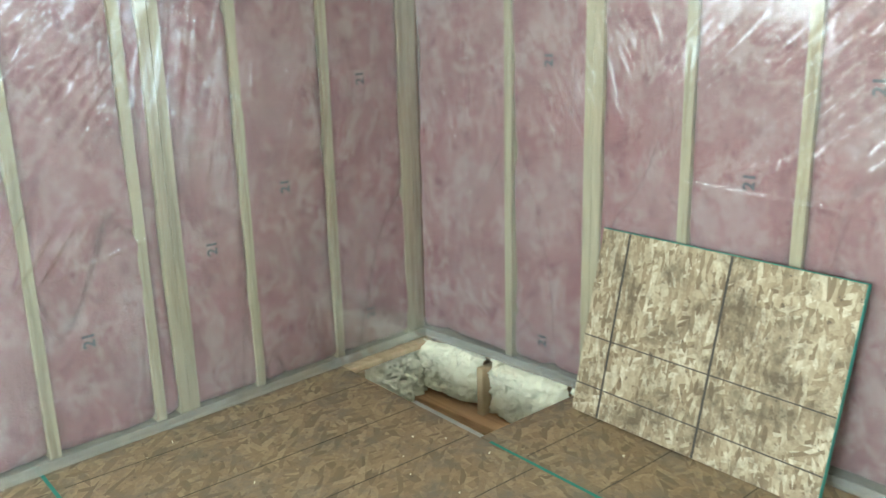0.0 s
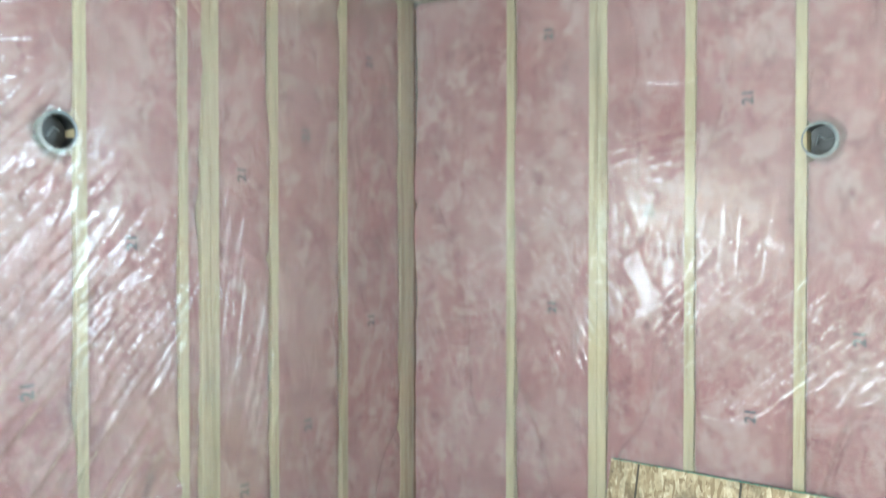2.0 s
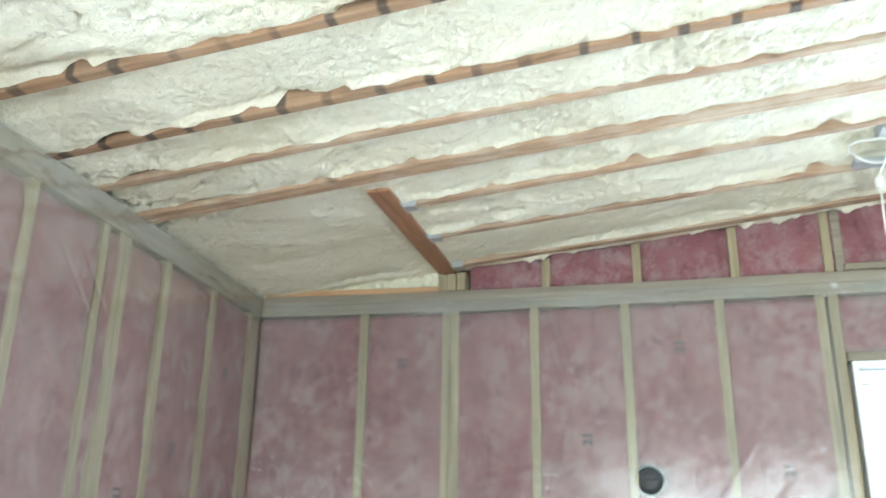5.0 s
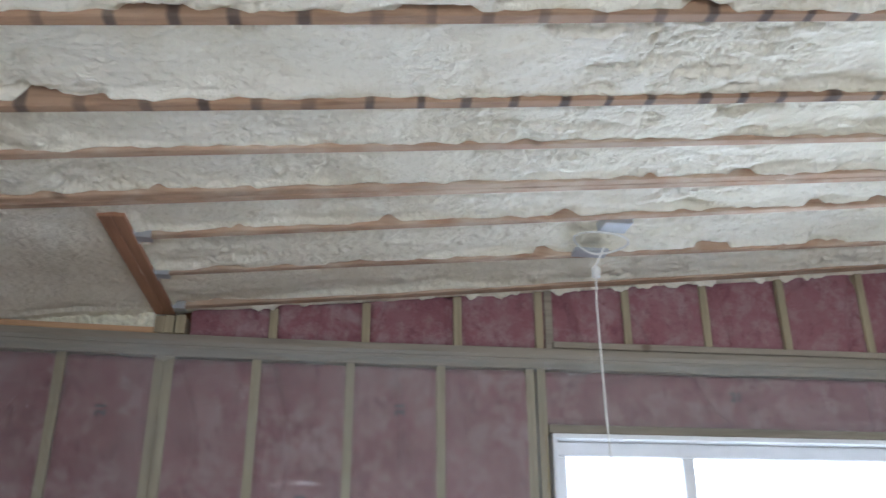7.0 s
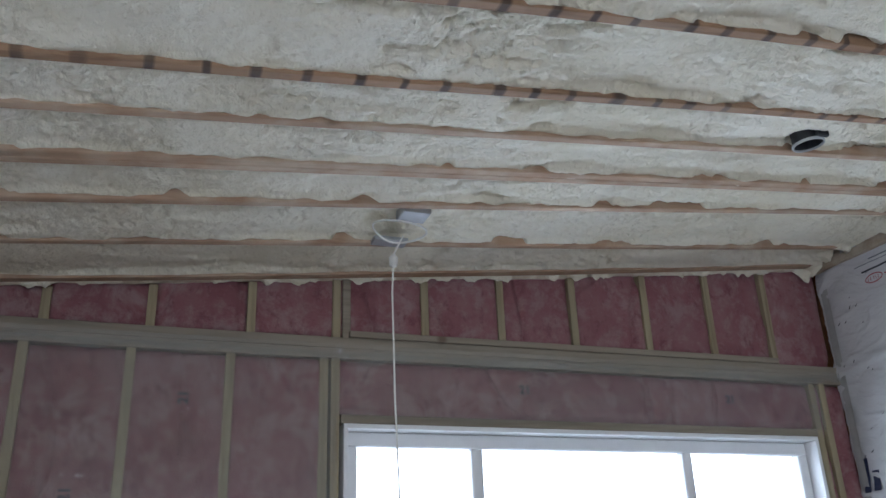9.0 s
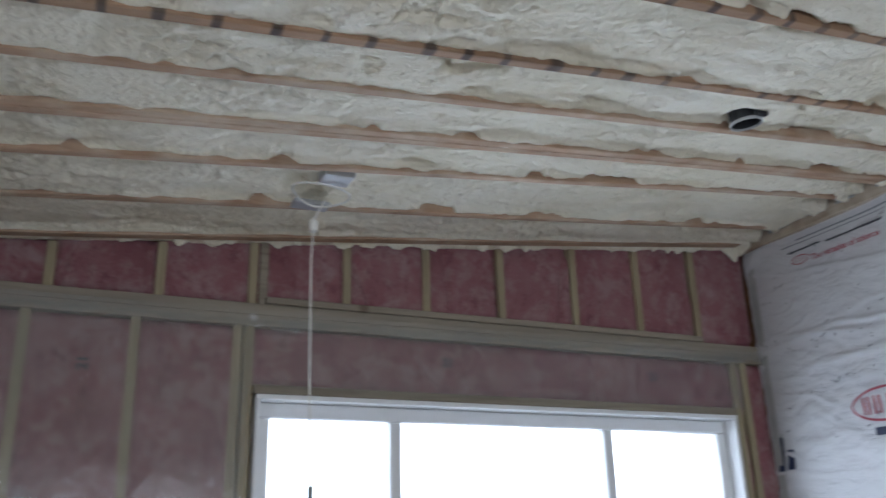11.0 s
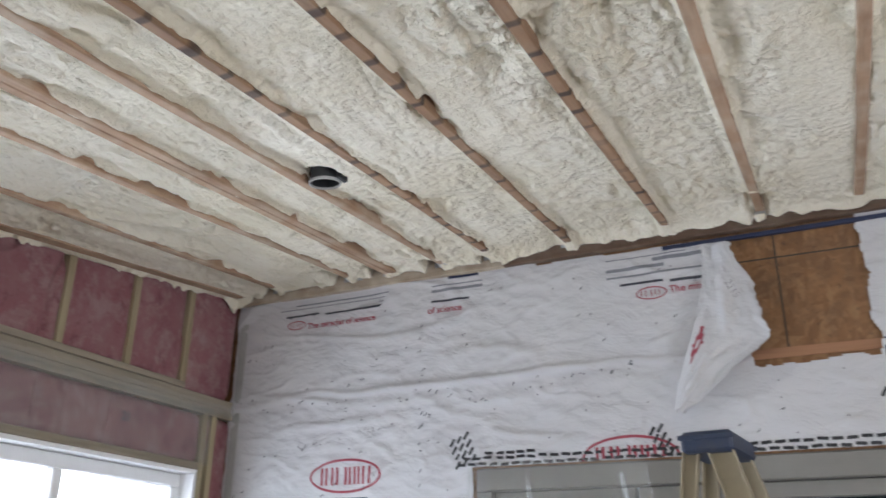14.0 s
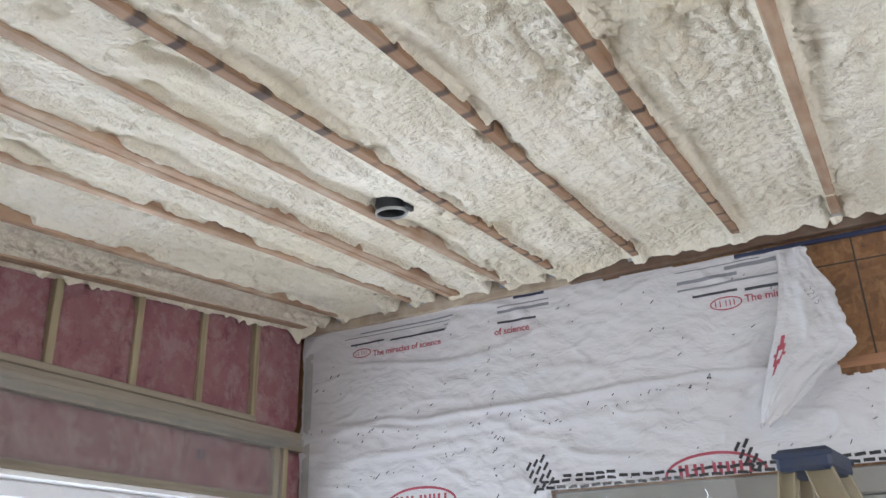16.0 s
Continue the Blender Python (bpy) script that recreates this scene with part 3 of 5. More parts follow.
part("head_plate", box((WX0 - 0.01, -0.14, WZ1), (WX1 + 0.01, 0.0, WZ1 + 0.036), 0.002, WB), PLATE_X, wall_n)
part("sole_plate", long_box((-0.05, -0.14, 0.001), (LEN, 0.0, 0.039), WB), PLATE_X, wall_n)
part("top_plate", long_box((-0.05, -0.14, PLATE_LO), (LEN, 0.002, PLATE_LO + 0.045), WB), PLATE_X, wall_n)
part("top_plate", long_box((-0.05, -0.14, PLATE_LO + 0.046), (LEN, 0.0, PLATE_HI), WB), PLATE_X, wall_n)
part("sheathing", box((-0.3, -0.20, -0.7), (WX0 - 0.001, -0.145, 3.7), 0, WB0), OSB_WALL, wall_n)
part("sheathing", box((WX1 + 0.001, -0.20, -0.7), (LEN + 0.3, -0.145, 3.7), 0, WB), OSB_WALL, wall_n)
part("sheathing", box((WX0, -0.20, -0.7), (WX1, -0.145, WZ0 - 0.04), 0, WB), OSB_WALL, wall_n)
part("sheathing", box((WX0, -0.20, WZ1 + 0.036), (WX1, -0.145, 3.7), 0, WB), OSB_WALL, wall_n)
for s, z, a in ((0.64, 1.247, 90), (1.436, 0.898, 90), (0.621, 2.365, 90), (1.421, 2.029, 90), (1.812, 2.403, 90), (1.052, 1.635, 90), (3.307, 2.491, 0), (4.434, 2.489, 0), (0.62, 0.16, 90), (1.79, 1.2, 90), (1.42, 0.16, 90), (2.19, 1.9, 90)):
    stamp(wall_n, WB, s, z, 0.003, 0.055, a)
film(wall_n, "plastic_sheet", WB, -0.045, WX0 - 0.03, 0.02, PLATE_LO + 0.03, 3, clusters=(
    (1.42, 1.20, 0.13, 0.10, 44, 5, 60, 0.010), (1.85, 1.30, 0.16, 0.12, 42, 6, 60, 0.010), (0.72, 1.15, 0.05, 0.14, 122, 5, 16, 0.009), (2.1, 1.0, 0.2, 0.3, 40, 10, 40, 0.007), (0.85, 1.30, 0.12, 0.16, 118, 10, 30, 0.006),
    (0.3, 0.8, 0.06, 0.3, 112, 6, 10, 0.006), (1.0, 1.52, 0.25, 0.012, 80, 12, 34, 0.004), (1.3, 1.0, 0.6, 0.5, 70, 35, 50, 0.004), (0.8, 2.45, 0.5, 0.08, 60, 40, 30, 0.004), (2.0, 2.1, 0.2, 0.3, 50, 25, 25, 0.005), (1.4, 1.19, 0.3, 0.01, 84, 10, 30, 0.003)),
    fans=((1.60, 1.34, 222, 44, 16, 0.55, 0.010), (2.0, 1.42, 222, 40, 16, 0.6, 0.010), (1.21, 1.30, 225, 40, 9, 0.35, 0.008), (1.60, 1.0, 218, 40, 8, 0.3, 0.008), (2.36, 1.3, 215, 40, 14, 0.6, 0.010), (0.82, 1.55, 285, 50, 12, 0.45, 0.008)),
    pleats=((1.40, 1.14, 0.24, 0.18, 42, 0.036, 0.012), (1.86, 1.20, 0.22, 0.20, 40, 0.042, 0.012), (0.72, 1.13, 0.10, 0.18, 118, 0.036, 0.009), (1.05, 1.50, 0.45, 0.028, 82, 0.028, 0.007), (1.1, 1.88, 0.16, 0.10, 12, 0.05, 0.007), (2.2, 0.85, 0.2, 0.35, 48, 0.045, 0.010)),
    holes=((1.657, 1.862, 0.054),), rules=((1.18, 0.87, 1.86, 0.84), (0.05, 1.25, 0.33, 0.45), (1.0, 2.12, 1.5, 2.10)))
film(wall_n, "plastic_sheet", WB, WX0 - 0.03, WX1 + 0.06, WZ1 + 0.03, PLATE_LO + 0.03, 6, clusters=((3.6, 2.46, 0.6, 0.06, 20, 30, 40, 0.004),))

# knee wall above the plate, under the slope
KNEE = [1.263, 1.659, 2.062, 2.43, 2.84, 3.219, 3.607, 4.019, 4.406, 4.779]
for s in KNEE:
    upright(wall_n, WB, s, PLATE_HI + 0.001, zr(s) - 0.002, 0.036, 0.10, -0.012)
upright(wall_n, WB, 2.475, PLATE_HI + 0.001, zr(2.475) - 0.002, 0.036, 0.10, -0.012, PLATE_X)
for s in (0.80, 0.84, 0.885):
    part("post", box((s - 0.019, -0.12, PLATE_HI + 0.001), (s + 0.019, 0.01, zr(s) - 0.012), 0.002, WB), STUD, wall_n)
ks = [0.905] + KNEE + [LEN - 0.005]
for i, (a, b) in enumerate(zip(ks, ks[1:])):
    zz = zr(a)
    batt(wall_n, WB, a + 0.02, b - 0.02, PLATE_HI + 0.002, zr(b) + 0.01, 30 + i, 0.022, 0.02)
part("knee_plate", box((2.485, -0.10, PLATE_HI + 0.001), (4.775, 0.012, PLATE_HI + 0.030), 0.003, WB), PLATE_X, wall_n, "pale lower plate of the knee wall")
foam_face(wall_n, WB, 0.0, 0.80, PLATE_HI - 0.02, 2.86, 21, -0.05)
part("corner_strip", long_box((-0.04, -0.06, PLATE_HI + 0.001), (0.78, -0.004, PLATE_HI + 0.026), WB, 0.1), ORANGE, wall_n)


def ragged(parent, name, to, s0, s1, z0, z1, n, mat, amp, seed, label=""):
    """A strip with a torn, wavy lower edge."""
    nu = int((s1 - s0) / 0.012)
    s = np.linspace(s0, s1, nu)
    low = z0 + amp * fbm(s * 7 + seed, s * 0 + seed, seed, 4)
    v = np.linspace(0, 1, 6)
    S = np.repeat(s[:, None], 6, 1)
    Z = low[:, None] * (1 - v) + z1 * v
    N = n + 0.006 * fbm(S * 9, Z * 9, seed, 3)
    Q = np.array([to(p) for p in np.stack([S, N, Z], -1).reshape(-1, 3)]).reshape(nu, 6, 3)
    return part(name, sheet(name, S, Z, Q), mat, parent, label)


ragged(wall_n, "sheet_hem", WB, 0.0, LEN - 0.02, PLATE_LO + 0.0, PLATE_LO + 0.062, 0.016, HEM, 0.022, 3, "grey folded hem of the plastic")
ragged(wall_n, "sole_hem", WB, -0.03, LEN - 0.02, 0.004, 0.05, 0.014, HEM, 0.008, 7, "grey sealed hem at the floor")

# window: vinyl frame set into the opening
window_1 = root("window_1", "wide white vinyl window, three lights, bright daylight outside", kind="structure")
for lo, hi in (((WX0 + 0.002, -0.14, WZ1 - 0.022), (WX1 - 0.002, 0.004, WZ1 - 0.002)), ((WX0 + 0.002, -0.14, WZ0), (WX1 - 0.002, 0.004, WZ0 + 0.022)), ((WX0 + 0.002, -0.14, WZ0 + 0.023), (WX0 + 0.022, 0.004, WZ1 - 0.023)), ((WX1 - 0.022, -0.14, WZ0 + 0.023), (WX1 - 0.002, 0.004, WZ1 - 0.023))):
    part("reveal", box(lo, hi, 0.002, WB), VINYL, window_1)
F0, F1 = -0.135, -0.075
for lo, hi in (((WX0 + 0.023, F0, WZ1 - 0.085), (WX1 - 0.023, F1, WZ1 - 0.023)), ((WX0 + 0.023, F0, WZ0 + 0.023), (WX1 - 0.023, F1, WZ0 + 0.08)), ((WX0 + 0.023, F0, WZ0 + 0.081), (WX0 + 0.08, F1, WZ1 - 0.086)), ((WX1 - 0.08, F0, WZ0 + 0.081), (WX1 - 0.023, F1, WZ1 - 0.086)), ((3.06, F0, WZ0 + 0.081), (3.115, F1, WZ1 - 0.086)), ((4.16, F0, WZ0 + 0.081), (4.215, F1, WZ1 - 0.086))):
    part("window_frame", box(lo, hi, 0.006, WB), VINYL, window_1)


def pane(parent, lo, hi, to):
    g = part("pane", box(lo, hi, 0, to), CLEAR, parent)
    g.visible_shadow = False
    return g


_c = Mat("clear_glass", 0.02, color=(1, 1, 1))
_c.b.inputs["Transmission Weight"].default_value = 1.0
_c.b.inputs["IOR"].default_value = 1.05
CLEAR = _c.m
for a, b in ((WX0 + 0.081, 3.059), (3.116, 4.159), (4.216, WX1 - 0.081)):
    pane(window_1, (a, -0.112, WZ0 + 0.081), (b, -0.106, WZ1 - 0.086), WB)

# ---- west wall ----
wall_w = root("wall_west", "insulated stud wall behind hazy plastic sheeting", kind="structure")
AW0, AW1, AZ0, AZ1 = 2.28, 4.60, 0.85, 2.12
A_STUDS = [0.565, 0.951, 1.232, 1.271, 1.73, 2.135, 2.175, 2.26, 4.62, 4.96, 5.37, 5.77, 6.18, 6.59]
for s in A_STUDS:
    upright(wall_w, WA, s, 0.04, PLATE_LO)
for s, n, w in ((0.112, -0.004, 0.042), (0.166, 0.0, 0.058), (1.36, -0.002, 0.038)):
    upright(wall_w, WA, s, 0.04, PLATE_LO, w, 0.13, n)
for i, (a, b) in enumerate(((0.197, 0.545), (0.585, 0.931), (0.971, 1.212), (1.291, 1.340), (1.38, 1.71), (1.75, 2.115), (2.195, 2.24), (4.64, 4.94), (4.98, 5.35), (5.39, 5.75), (5.79, 6.16), (6.20, 6.57))):
    batt(wall_w, WA, a, b, 0.045, PLATE_LO - 0.002, 50 + i, dents=((1.80, 1.842),))
batt(wall_w, WA, AW0, AW1, AZ1 + 0.04, PLATE_LO - 0.002, 70)
batt(wall_w, WA, AW0, AW1, 0.045, AZ0 - 0.04, 71)
part("sole_plate", box((0, -0.14, 0.001), (WID, 0.0, 0.039), 0.002, WA), PLATE_Y, wall_w)
part("top_plate", box((0, -0.14, PLATE_LO), (WID, 0.002, PLATE_LO + 0.045), 0.002, WA), PLATE_Y, wall_w)
part("top_plate", box((0, -0.14, PLATE_LO + 0.046), (WID, 0.0, PLATE_HI - 0.004), 0.002, WA), PLATE_Y, wall_w)
part("head_plate", box((AW0, -0.14, AZ1), (AW1, 0.0, AZ1 + 0.038), 0.002, WA), PLATE_Y, wall_w)
part("sill_plate", box((AW0, -0.14, AZ0 - 0.04), (AW1, 0.0, AZ0), 0.002, WA), PLATE_Y, wall_w)
part("sheathing", box((-0.2, -0.20, -0.7), (AW0 - 0.001, -0.145, 3.0), 0, WA), OSB_WALL, wall_w)
part("sheathing", box((AW1 + 0.001, -0.20, -0.7), (WID + 0.3, -0.145, 3.0), 0, WA), OSB_WALL, wall_w)
part("sheathing", box((AW0, -0.20, -0.7), (AW1, -0.145, AZ0 - 0.04), 0, WA), OSB_WALL, wall_w)
part("sheathing", box((AW0, -0.20, AZ1 + 0.04), (AW1, -0.145, 3.0), 0, WA), OSB_WALL, wall_w)
for s, z in ((0.40, 1.179), (0.782, 0.803), (1.105, 0.626), (1.575, 0.411), (1.561, 1.518), (1.113, 1.758), (0.79, 1.931), (0.411, 2.275), (1.90, 2.36), (0.40, 0.2), (1.9, 1.1)):
    stamp(wall_w, WA, s, z, 0.003, 0.055, 90)
film(wall_w, "plastic_sheet", WA, 0.085, AW0 - 0.03, 0.02, PLATE_LO + 0.03, 11, clusters=(
    (1.58, 1.30, 0.10, 0.16, 128, 6, 50, 0.009), (1.98, 1.50, 0.16, 0.30, 136, 5, 110, 0.010), (1.16, 1.25, 0.025, 0.22, 98, 4, 26, 0.010), (2.05, 1.75, 0.14, 0.22, 138, 14, 45, 0.007), (1.30, 1.35, 0.08, 0.25, 104, 7, 40, 0.007), (1.0, 0.95, 0.12, 0.25, 108, 9, 45, 0.006),
    (0.65, 1.0, 0.12, 0.25, 104, 10, 22, 0.006), (0.9, 1.9, 0.35, 0.35, 98, 14, 40, 0.005), (1.6, 0.5, 0.3, 0.2, 130, 30, 30, 0.005), (1.9, 2.4, 0.3, 0.08, 60, 30, 20, 0.005)),
    fans=((1.25, 1.45, 318, 50, 14, 0.5, 0.009), (1.34, 1.55, 312, 50, 16, 0.6, 0.010), (1.73, 1.78, 315, 50, 18, 0.7, 0.010), (0.98, 1.35, 280, 40, 10, 0.5, 0.008), (1.73, 2.0, 300, 60, 12, 0.5, 0.009), (0.585, 1.45, 285, 40, 8, 0.45, 0.008), (0.99, 1.3, 262, 20, 5, 0.6, 0.008)),
    pleats=((2.0, 1.50, 0.26, 0.48, 136, 0.044, 0.013), (1.55, 1.26, 0.15, 0.20, 130, 0.036, 0.011), (1.17, 1.28, 0.035, 0.30, 98, 0.030, 0.009), (2.08, 2.20, 0.22, 0.16, 165, 0.055, 0.008), (1.02, 0.95, 0.09, 0.22, 108, 0.04, 0.009), (1.8, 0.8, 0.3, 0.25, 132, 0.05, 0.008)),
    holes=((1.80, 1.842, 0.054),), rules=((1.30, 0.72, 1.72, 0.62), (0.98, 1.32, 1.06, 0.85), (0.72, 1.1, 0.80, 0.80)))
ragged(wall_w, "sheet_hem", WA, 0.0, 4.0, PLATE_LO + 0.01, PLATE_LO + 0.085, 0.016, HEM, 0.02, 9, "grey folded hem of the plastic")
ragged(wall_w, "sole_hem", WA, 0.02, 4.0, 0.004, 0.05, 0.014, HEM, 0.008, 13, "grey sealed hem at the floor")
window_2 = root("window_2", "white vinyl window in the west wall", kind="structure")
for lo, hi in (((AW0 + 0.002, -0.14, AZ1 - 0.06), (AW1 - 0.002, -0.06, AZ1 - 0.002)), ((AW0 + 0.002, -0.14, AZ0 + 0.002), (AW1 - 0.002, -0.06, AZ0 + 0.06)), ((AW0 + 0.002, -0.14, AZ0 + 0.061), (AW0 + 0.06, -0.06, AZ1 - 0.061)), ((AW1 - 0.06, -0.14, AZ0 + 0.061), (AW1 - 0.002, -0.06, AZ1 - 0.061)), ((3.41, -0.14, AZ0 + 0.061), (3.47, -0.06, AZ1 - 0.061))):
    part("window_frame", box(lo, hi, 0.006, WA), VINYL, window_2)

# ---- south wall closes the room behind the camera ----
wall_s = root("wall_south", "plain boarded wall with a wide opening", kind="structure")
for lo, hi in (((-0.3, -WID - 0.1, -0.05), (1.3, -WID, 3.9)), ((3.9, -WID - 0.1, -0.05), (LEN + 0.4, -WID, 3.9)), ((1.301, -WID - 0.1, 2.4), (3.899, -WID, 3.9)), ((1.301, -WID - 0.1, -0.05), (3.899, -WID, 0.4))):
    part("wall_panel", box(lo, hi, 0.002), DRYWALL, wall_s)

# ---- sloping roof: foam, rafters, header ----
CANX, CANY = 3.869, -1.374
SKEWS = [0.047, 0.025, 0.040, 0.035, 0.030, 0.022, 0.003, 0.006] + [0.01] * 10
RY = [-0.393, -0.785, -1.055, -1.338, -1.588, -1.955, -2.345, -2.742, -3.13, -3.52, -3.92, -4.33, -4.74, -5.14, -5.55, -5.96, -6.36, -6.77]


def ry(i, x):
    return RY[i] + SKEWS[i] * (x - 2.6)


X = np.arange(-0.10, 5.136, 0.0085)
Y = np.concatenate([np.arange(0.03, -3.6, -0.0075), np.arange(-3.6, -WID - 0.05, -0.05)])
gx, gy = np.meshgrid(X, Y, indexing="ij")
d = np.full(gx.shape, 9.0)
south = np.zeros(gx.shape, bool)
for i in range(len(RY)):
    half = 0.04 if i == 2 else 0.019
    start = 0.86 if i < 2 else -0.2
    rel = gy - ry(i, gx)
    dd = np.where(gx > start, np.abs(rel) - half, 9.0)
    south = np.where(dd < d, rel < 0, south)
    d = np.minimum(d, dd)
d = np.minimum(d, np.where((gy > -1.1), np.abs(gx - 0.815) - 0.046, 9.0))
d = np.maximum(d, 0)
lump = fbm(gx * 4.5, gy * 5.5, 1, 4)
big = fbm(gx * 1.3 + 4, gy * 2.3, 5, 3)
rib = np.abs(fbm(gx * 9 + 1.5 * lump, gy * 12, 8, 3))
patch = np.clip(fbm(gx * 1.7 + 9, gy * 3.1 + 2, 11, 2) * 1.6, 0, 1)
off = 0.026 + 0.018 * big + 0.010 * lump - 0.018 * patch * (1 - rib)
# popcorn nodules where the foam was left untrimmed, fine tears elsewhere
rough_ = np.clip(fbm(gx * 1.15 + 3, gy * 1.6 + 8, 6, 3) * 1.5 + 0.35, 0, 1)
nod = np.sqrt(np.abs(vnoise(gx * 33 + lump, gy * 33, 2)) + 0.02) + 0.6 * np.sqrt(np.abs(vnoise(gx * 61, gy * 58 + lump, 9)) + 0.02)
off = off + rough_ * 0.015 * (1.0 - nod) + 0.0045 * fbm(gx * 17, gy * 21, 4, 4)
ledge = fbm(gx * 3.2 + 0.6 * lump, gy * 5 + 20, 7, 4)
off = off + 0.012 * np.tanh(ledge * 14) * np.clip(fbm(gx * 1.2 + 5, gy * 1.8, 10, 2) + 0.25, 0, 1)
scar = np.abs(fbm(gx * 2.1 + 7, gy * 2.7 + 1, 3, 4))
off = off + 0.028 * np.exp(-(scar / 0.028) ** 2) * np.clip(fbm(gx * 1.1, gy * 1.1, 13, 2) + 0.2, 0, 1)
off = off + 0.035 * np.clip(fbm(gx * 5 + 31, gy * 5 + 12, 9, 3) - 0.55, 0, 1)
off = np.maximum(off, 0.006)
# the foam climbs the rafter's north cheek and leaves a ragged groove on the south one
edge_w = np.where(south, 0.020, 0.014) + 0.012 * fbm(gx * 6, gy * 2, 12, 3)
k = np.clip((d - 0.002) / np.maximum(edge_w, 0.006), 0, 1)
k = k * k * (3 - 2 * k)
rim = np.where(south, 0.010, 0.009) + np.where(south, 0.007, 0.005) * fbm(gx * 15, gy * 4, 14, 4)
rim = np.maximum(rim, 0.003)
off = off * k + rim * (1 - k)
gap = np.exp(-((d - 0.006) / 0.008) ** 2) * np.clip(fbm(gx * 5.5, gy * 3, 2, 4) - 0.5, 0, 1)
off = off + 0.09 * gap
corner = (gx < 0.768) & (gy > -1.015)
off = np.where(corner, 0.030 + 0.016 * big + 0.010 * lump + rough_ * 0.006 * (1 - nod), off)
off = np.where(gy > -0.09, np.minimum(off, 0.012 + 0.006 * lump), off)


def sag(x, y):
    """How far the roof's lowest strip hangs below the slope, along the north wall."""
    return 0.030 * np.clip((x - 1.3) / 2.2, 0, 1) * np.exp(-np.clip(-y, 0, 9) / 0.14)


gz = 2.685 + 0.1134 * gx + off - sag(gx, gy)
# ragged holes where the foam stops short beside the rafter ends
hole = np.zeros(gx.shape, bool)
for i, (a, w) in enumerate(((0.075, 0.036), (0.10, 0.045), (0.095, 0.040), (0.08, 0.040), (0.035, 0.022))):
    q = ((gx - 5.136 + 0.55 * a) / a) ** 2 + ((gy - ry(i, 5.1) - (0.055 if i == 2 else 0.032) - 0.6 * w) / w) ** 2
    q = q * (1 + 0.6 * fbm(gx * 22, gy * 22, 6 + i, 3))
    hole |= q < 1
    gz = gz + 0.05 * np.exp(-np.clip(q - 1, 0, 9) / 0.25) * (q < 4)
keep = (~hole & ((gx - CANX) ** 2 + (gy - CANY) ** 2 > (0.062 + 0.010 * fbm(gx * 40, gy * 40, 3, 2)) ** 2))[:-1, :-1]
gz = gz + 0.07 * np.exp(-(((gx - 2.50) / 0.10) ** 2 + ((gy + 0.57) / 0.085) ** 2) ** 2) * (1 + 0.3 * fbm(gx * 25, gy * 25, 7, 3))
gz = gz + 0.03 * np.exp(-((np.hypot(gx - CANX, gy - CANY) - 0.055) / 0.02) ** 2) * np.clip(0.5 + fbm(gx * 15, gy * 15, 5, 2), 0, 1)
gz = gz - np.where(gy > -1.55, 0.038, 0.060) * np.exp(-np.clip(5.136 - gx, 0, 9) / 0.05) * (1 + 0.3 * fbm(gy * 12, gx * 0, 4, 3))
ceiling = part("ceiling", sheet("ceiling", gx, gy, np.stack([gx, gy, gz], -1), keep), FOAM)
tagged(ceiling, "cream lumpy spray foam between sloping rafters", kind="structure")
# torn edge of foam over the north wall
fringe = ragged(ceiling, "foam_fringe", WB, 0.92, LEN - 0.02, 0.0, 0.0, 0.03, FOAM, 0.0, 4)
me = fringe.data
co = np.zeros(len(me.vertices) * 3, np.float32)
me.vertices.foreach_get("co", co)
co = co.reshape(-1, 6, 3)
xs = co[:, :, 0]
top = 2.685 + 0.1134 * xs + 0.012
v = np.linspace(0, 1, 6)[None, :]
drop = 0.008 + 0.022 * fbm(xs * 16, xs * 0, 2, 5) + sag(xs, 0 * xs) + 0.08 * np.exp(-((xs - 5.07) / 0.05) ** 2)
co[:, :, 2] = top - np.maximum(drop, 0.008) * (1 - v)
co[:, :, 1] = -0.006 - 0.092 * np.maximum(0, 1 - xs / 1.9) ** 2 - 0.02 * (1 - np.abs(2 * v - 1)) - 0.012 * fbm(xs * 15, v * 3 + xs, 5, 3)
me.vertices.foreach_set("co", co.reshape(-1))
me.update()
deck = part("roof_deck", box((-0.4, -WID - 0.2, 0.19), (LEN + 0.4, 0.3, 0.22), 0, lambda p: Vector((p[0], p[1], p[2] + zr(p[0])))), OSB_WALL)
tagged(deck, "dark strand-board roof deck above the foam", kind="structure")


def rafter(i, x0, x1, double=False):
    """A sawn rafter with slightly worn lower edges."""
    label = "brown sawn rafter half sunk in foam" if i not in (4, 5, 6) else "brown rafter with dark strap marks across it"
    mat = RAFTER_M if i in (4, 5, 6) else RAFTER
    r = root("rafter", "doubled brown rafter with a split seam" if double else label, "rafter", "sloping rafters", kind="structure")
    for o in ((-0.0195, 0.0195) if double else (0.0,)):
        b = bmesh.new()
        n = 24
        rings = []
        for k in range(n + 1):
            x = x0 + (x1 - x0) * k / n
            y = ry(i, x) + o + 0.003 * math.sin(2.1 * x + i)
            z = zr(x) + 0.003 * math.sin(1.3 * x + 2 * i)
            rings.append([b.verts.new((x, y + a, z + h)) for a, h in ((-0.019, 0.18), (-0.019, 0.004), (-0.015, 0.0), (0.015, 0.0), (0.019, 0.004), (0.019, 0.18))])
        for p, q in zip(rings, rings[1:]):
            for k in range(6):
                b.faces.new((p[k], p[(k + 1) % 6], q[(k + 1) % 6], q[k]))
        b.faces.new(rings[0])
        b.faces.new(rings[-1])
        part("beam", b, mat, r)
    return r


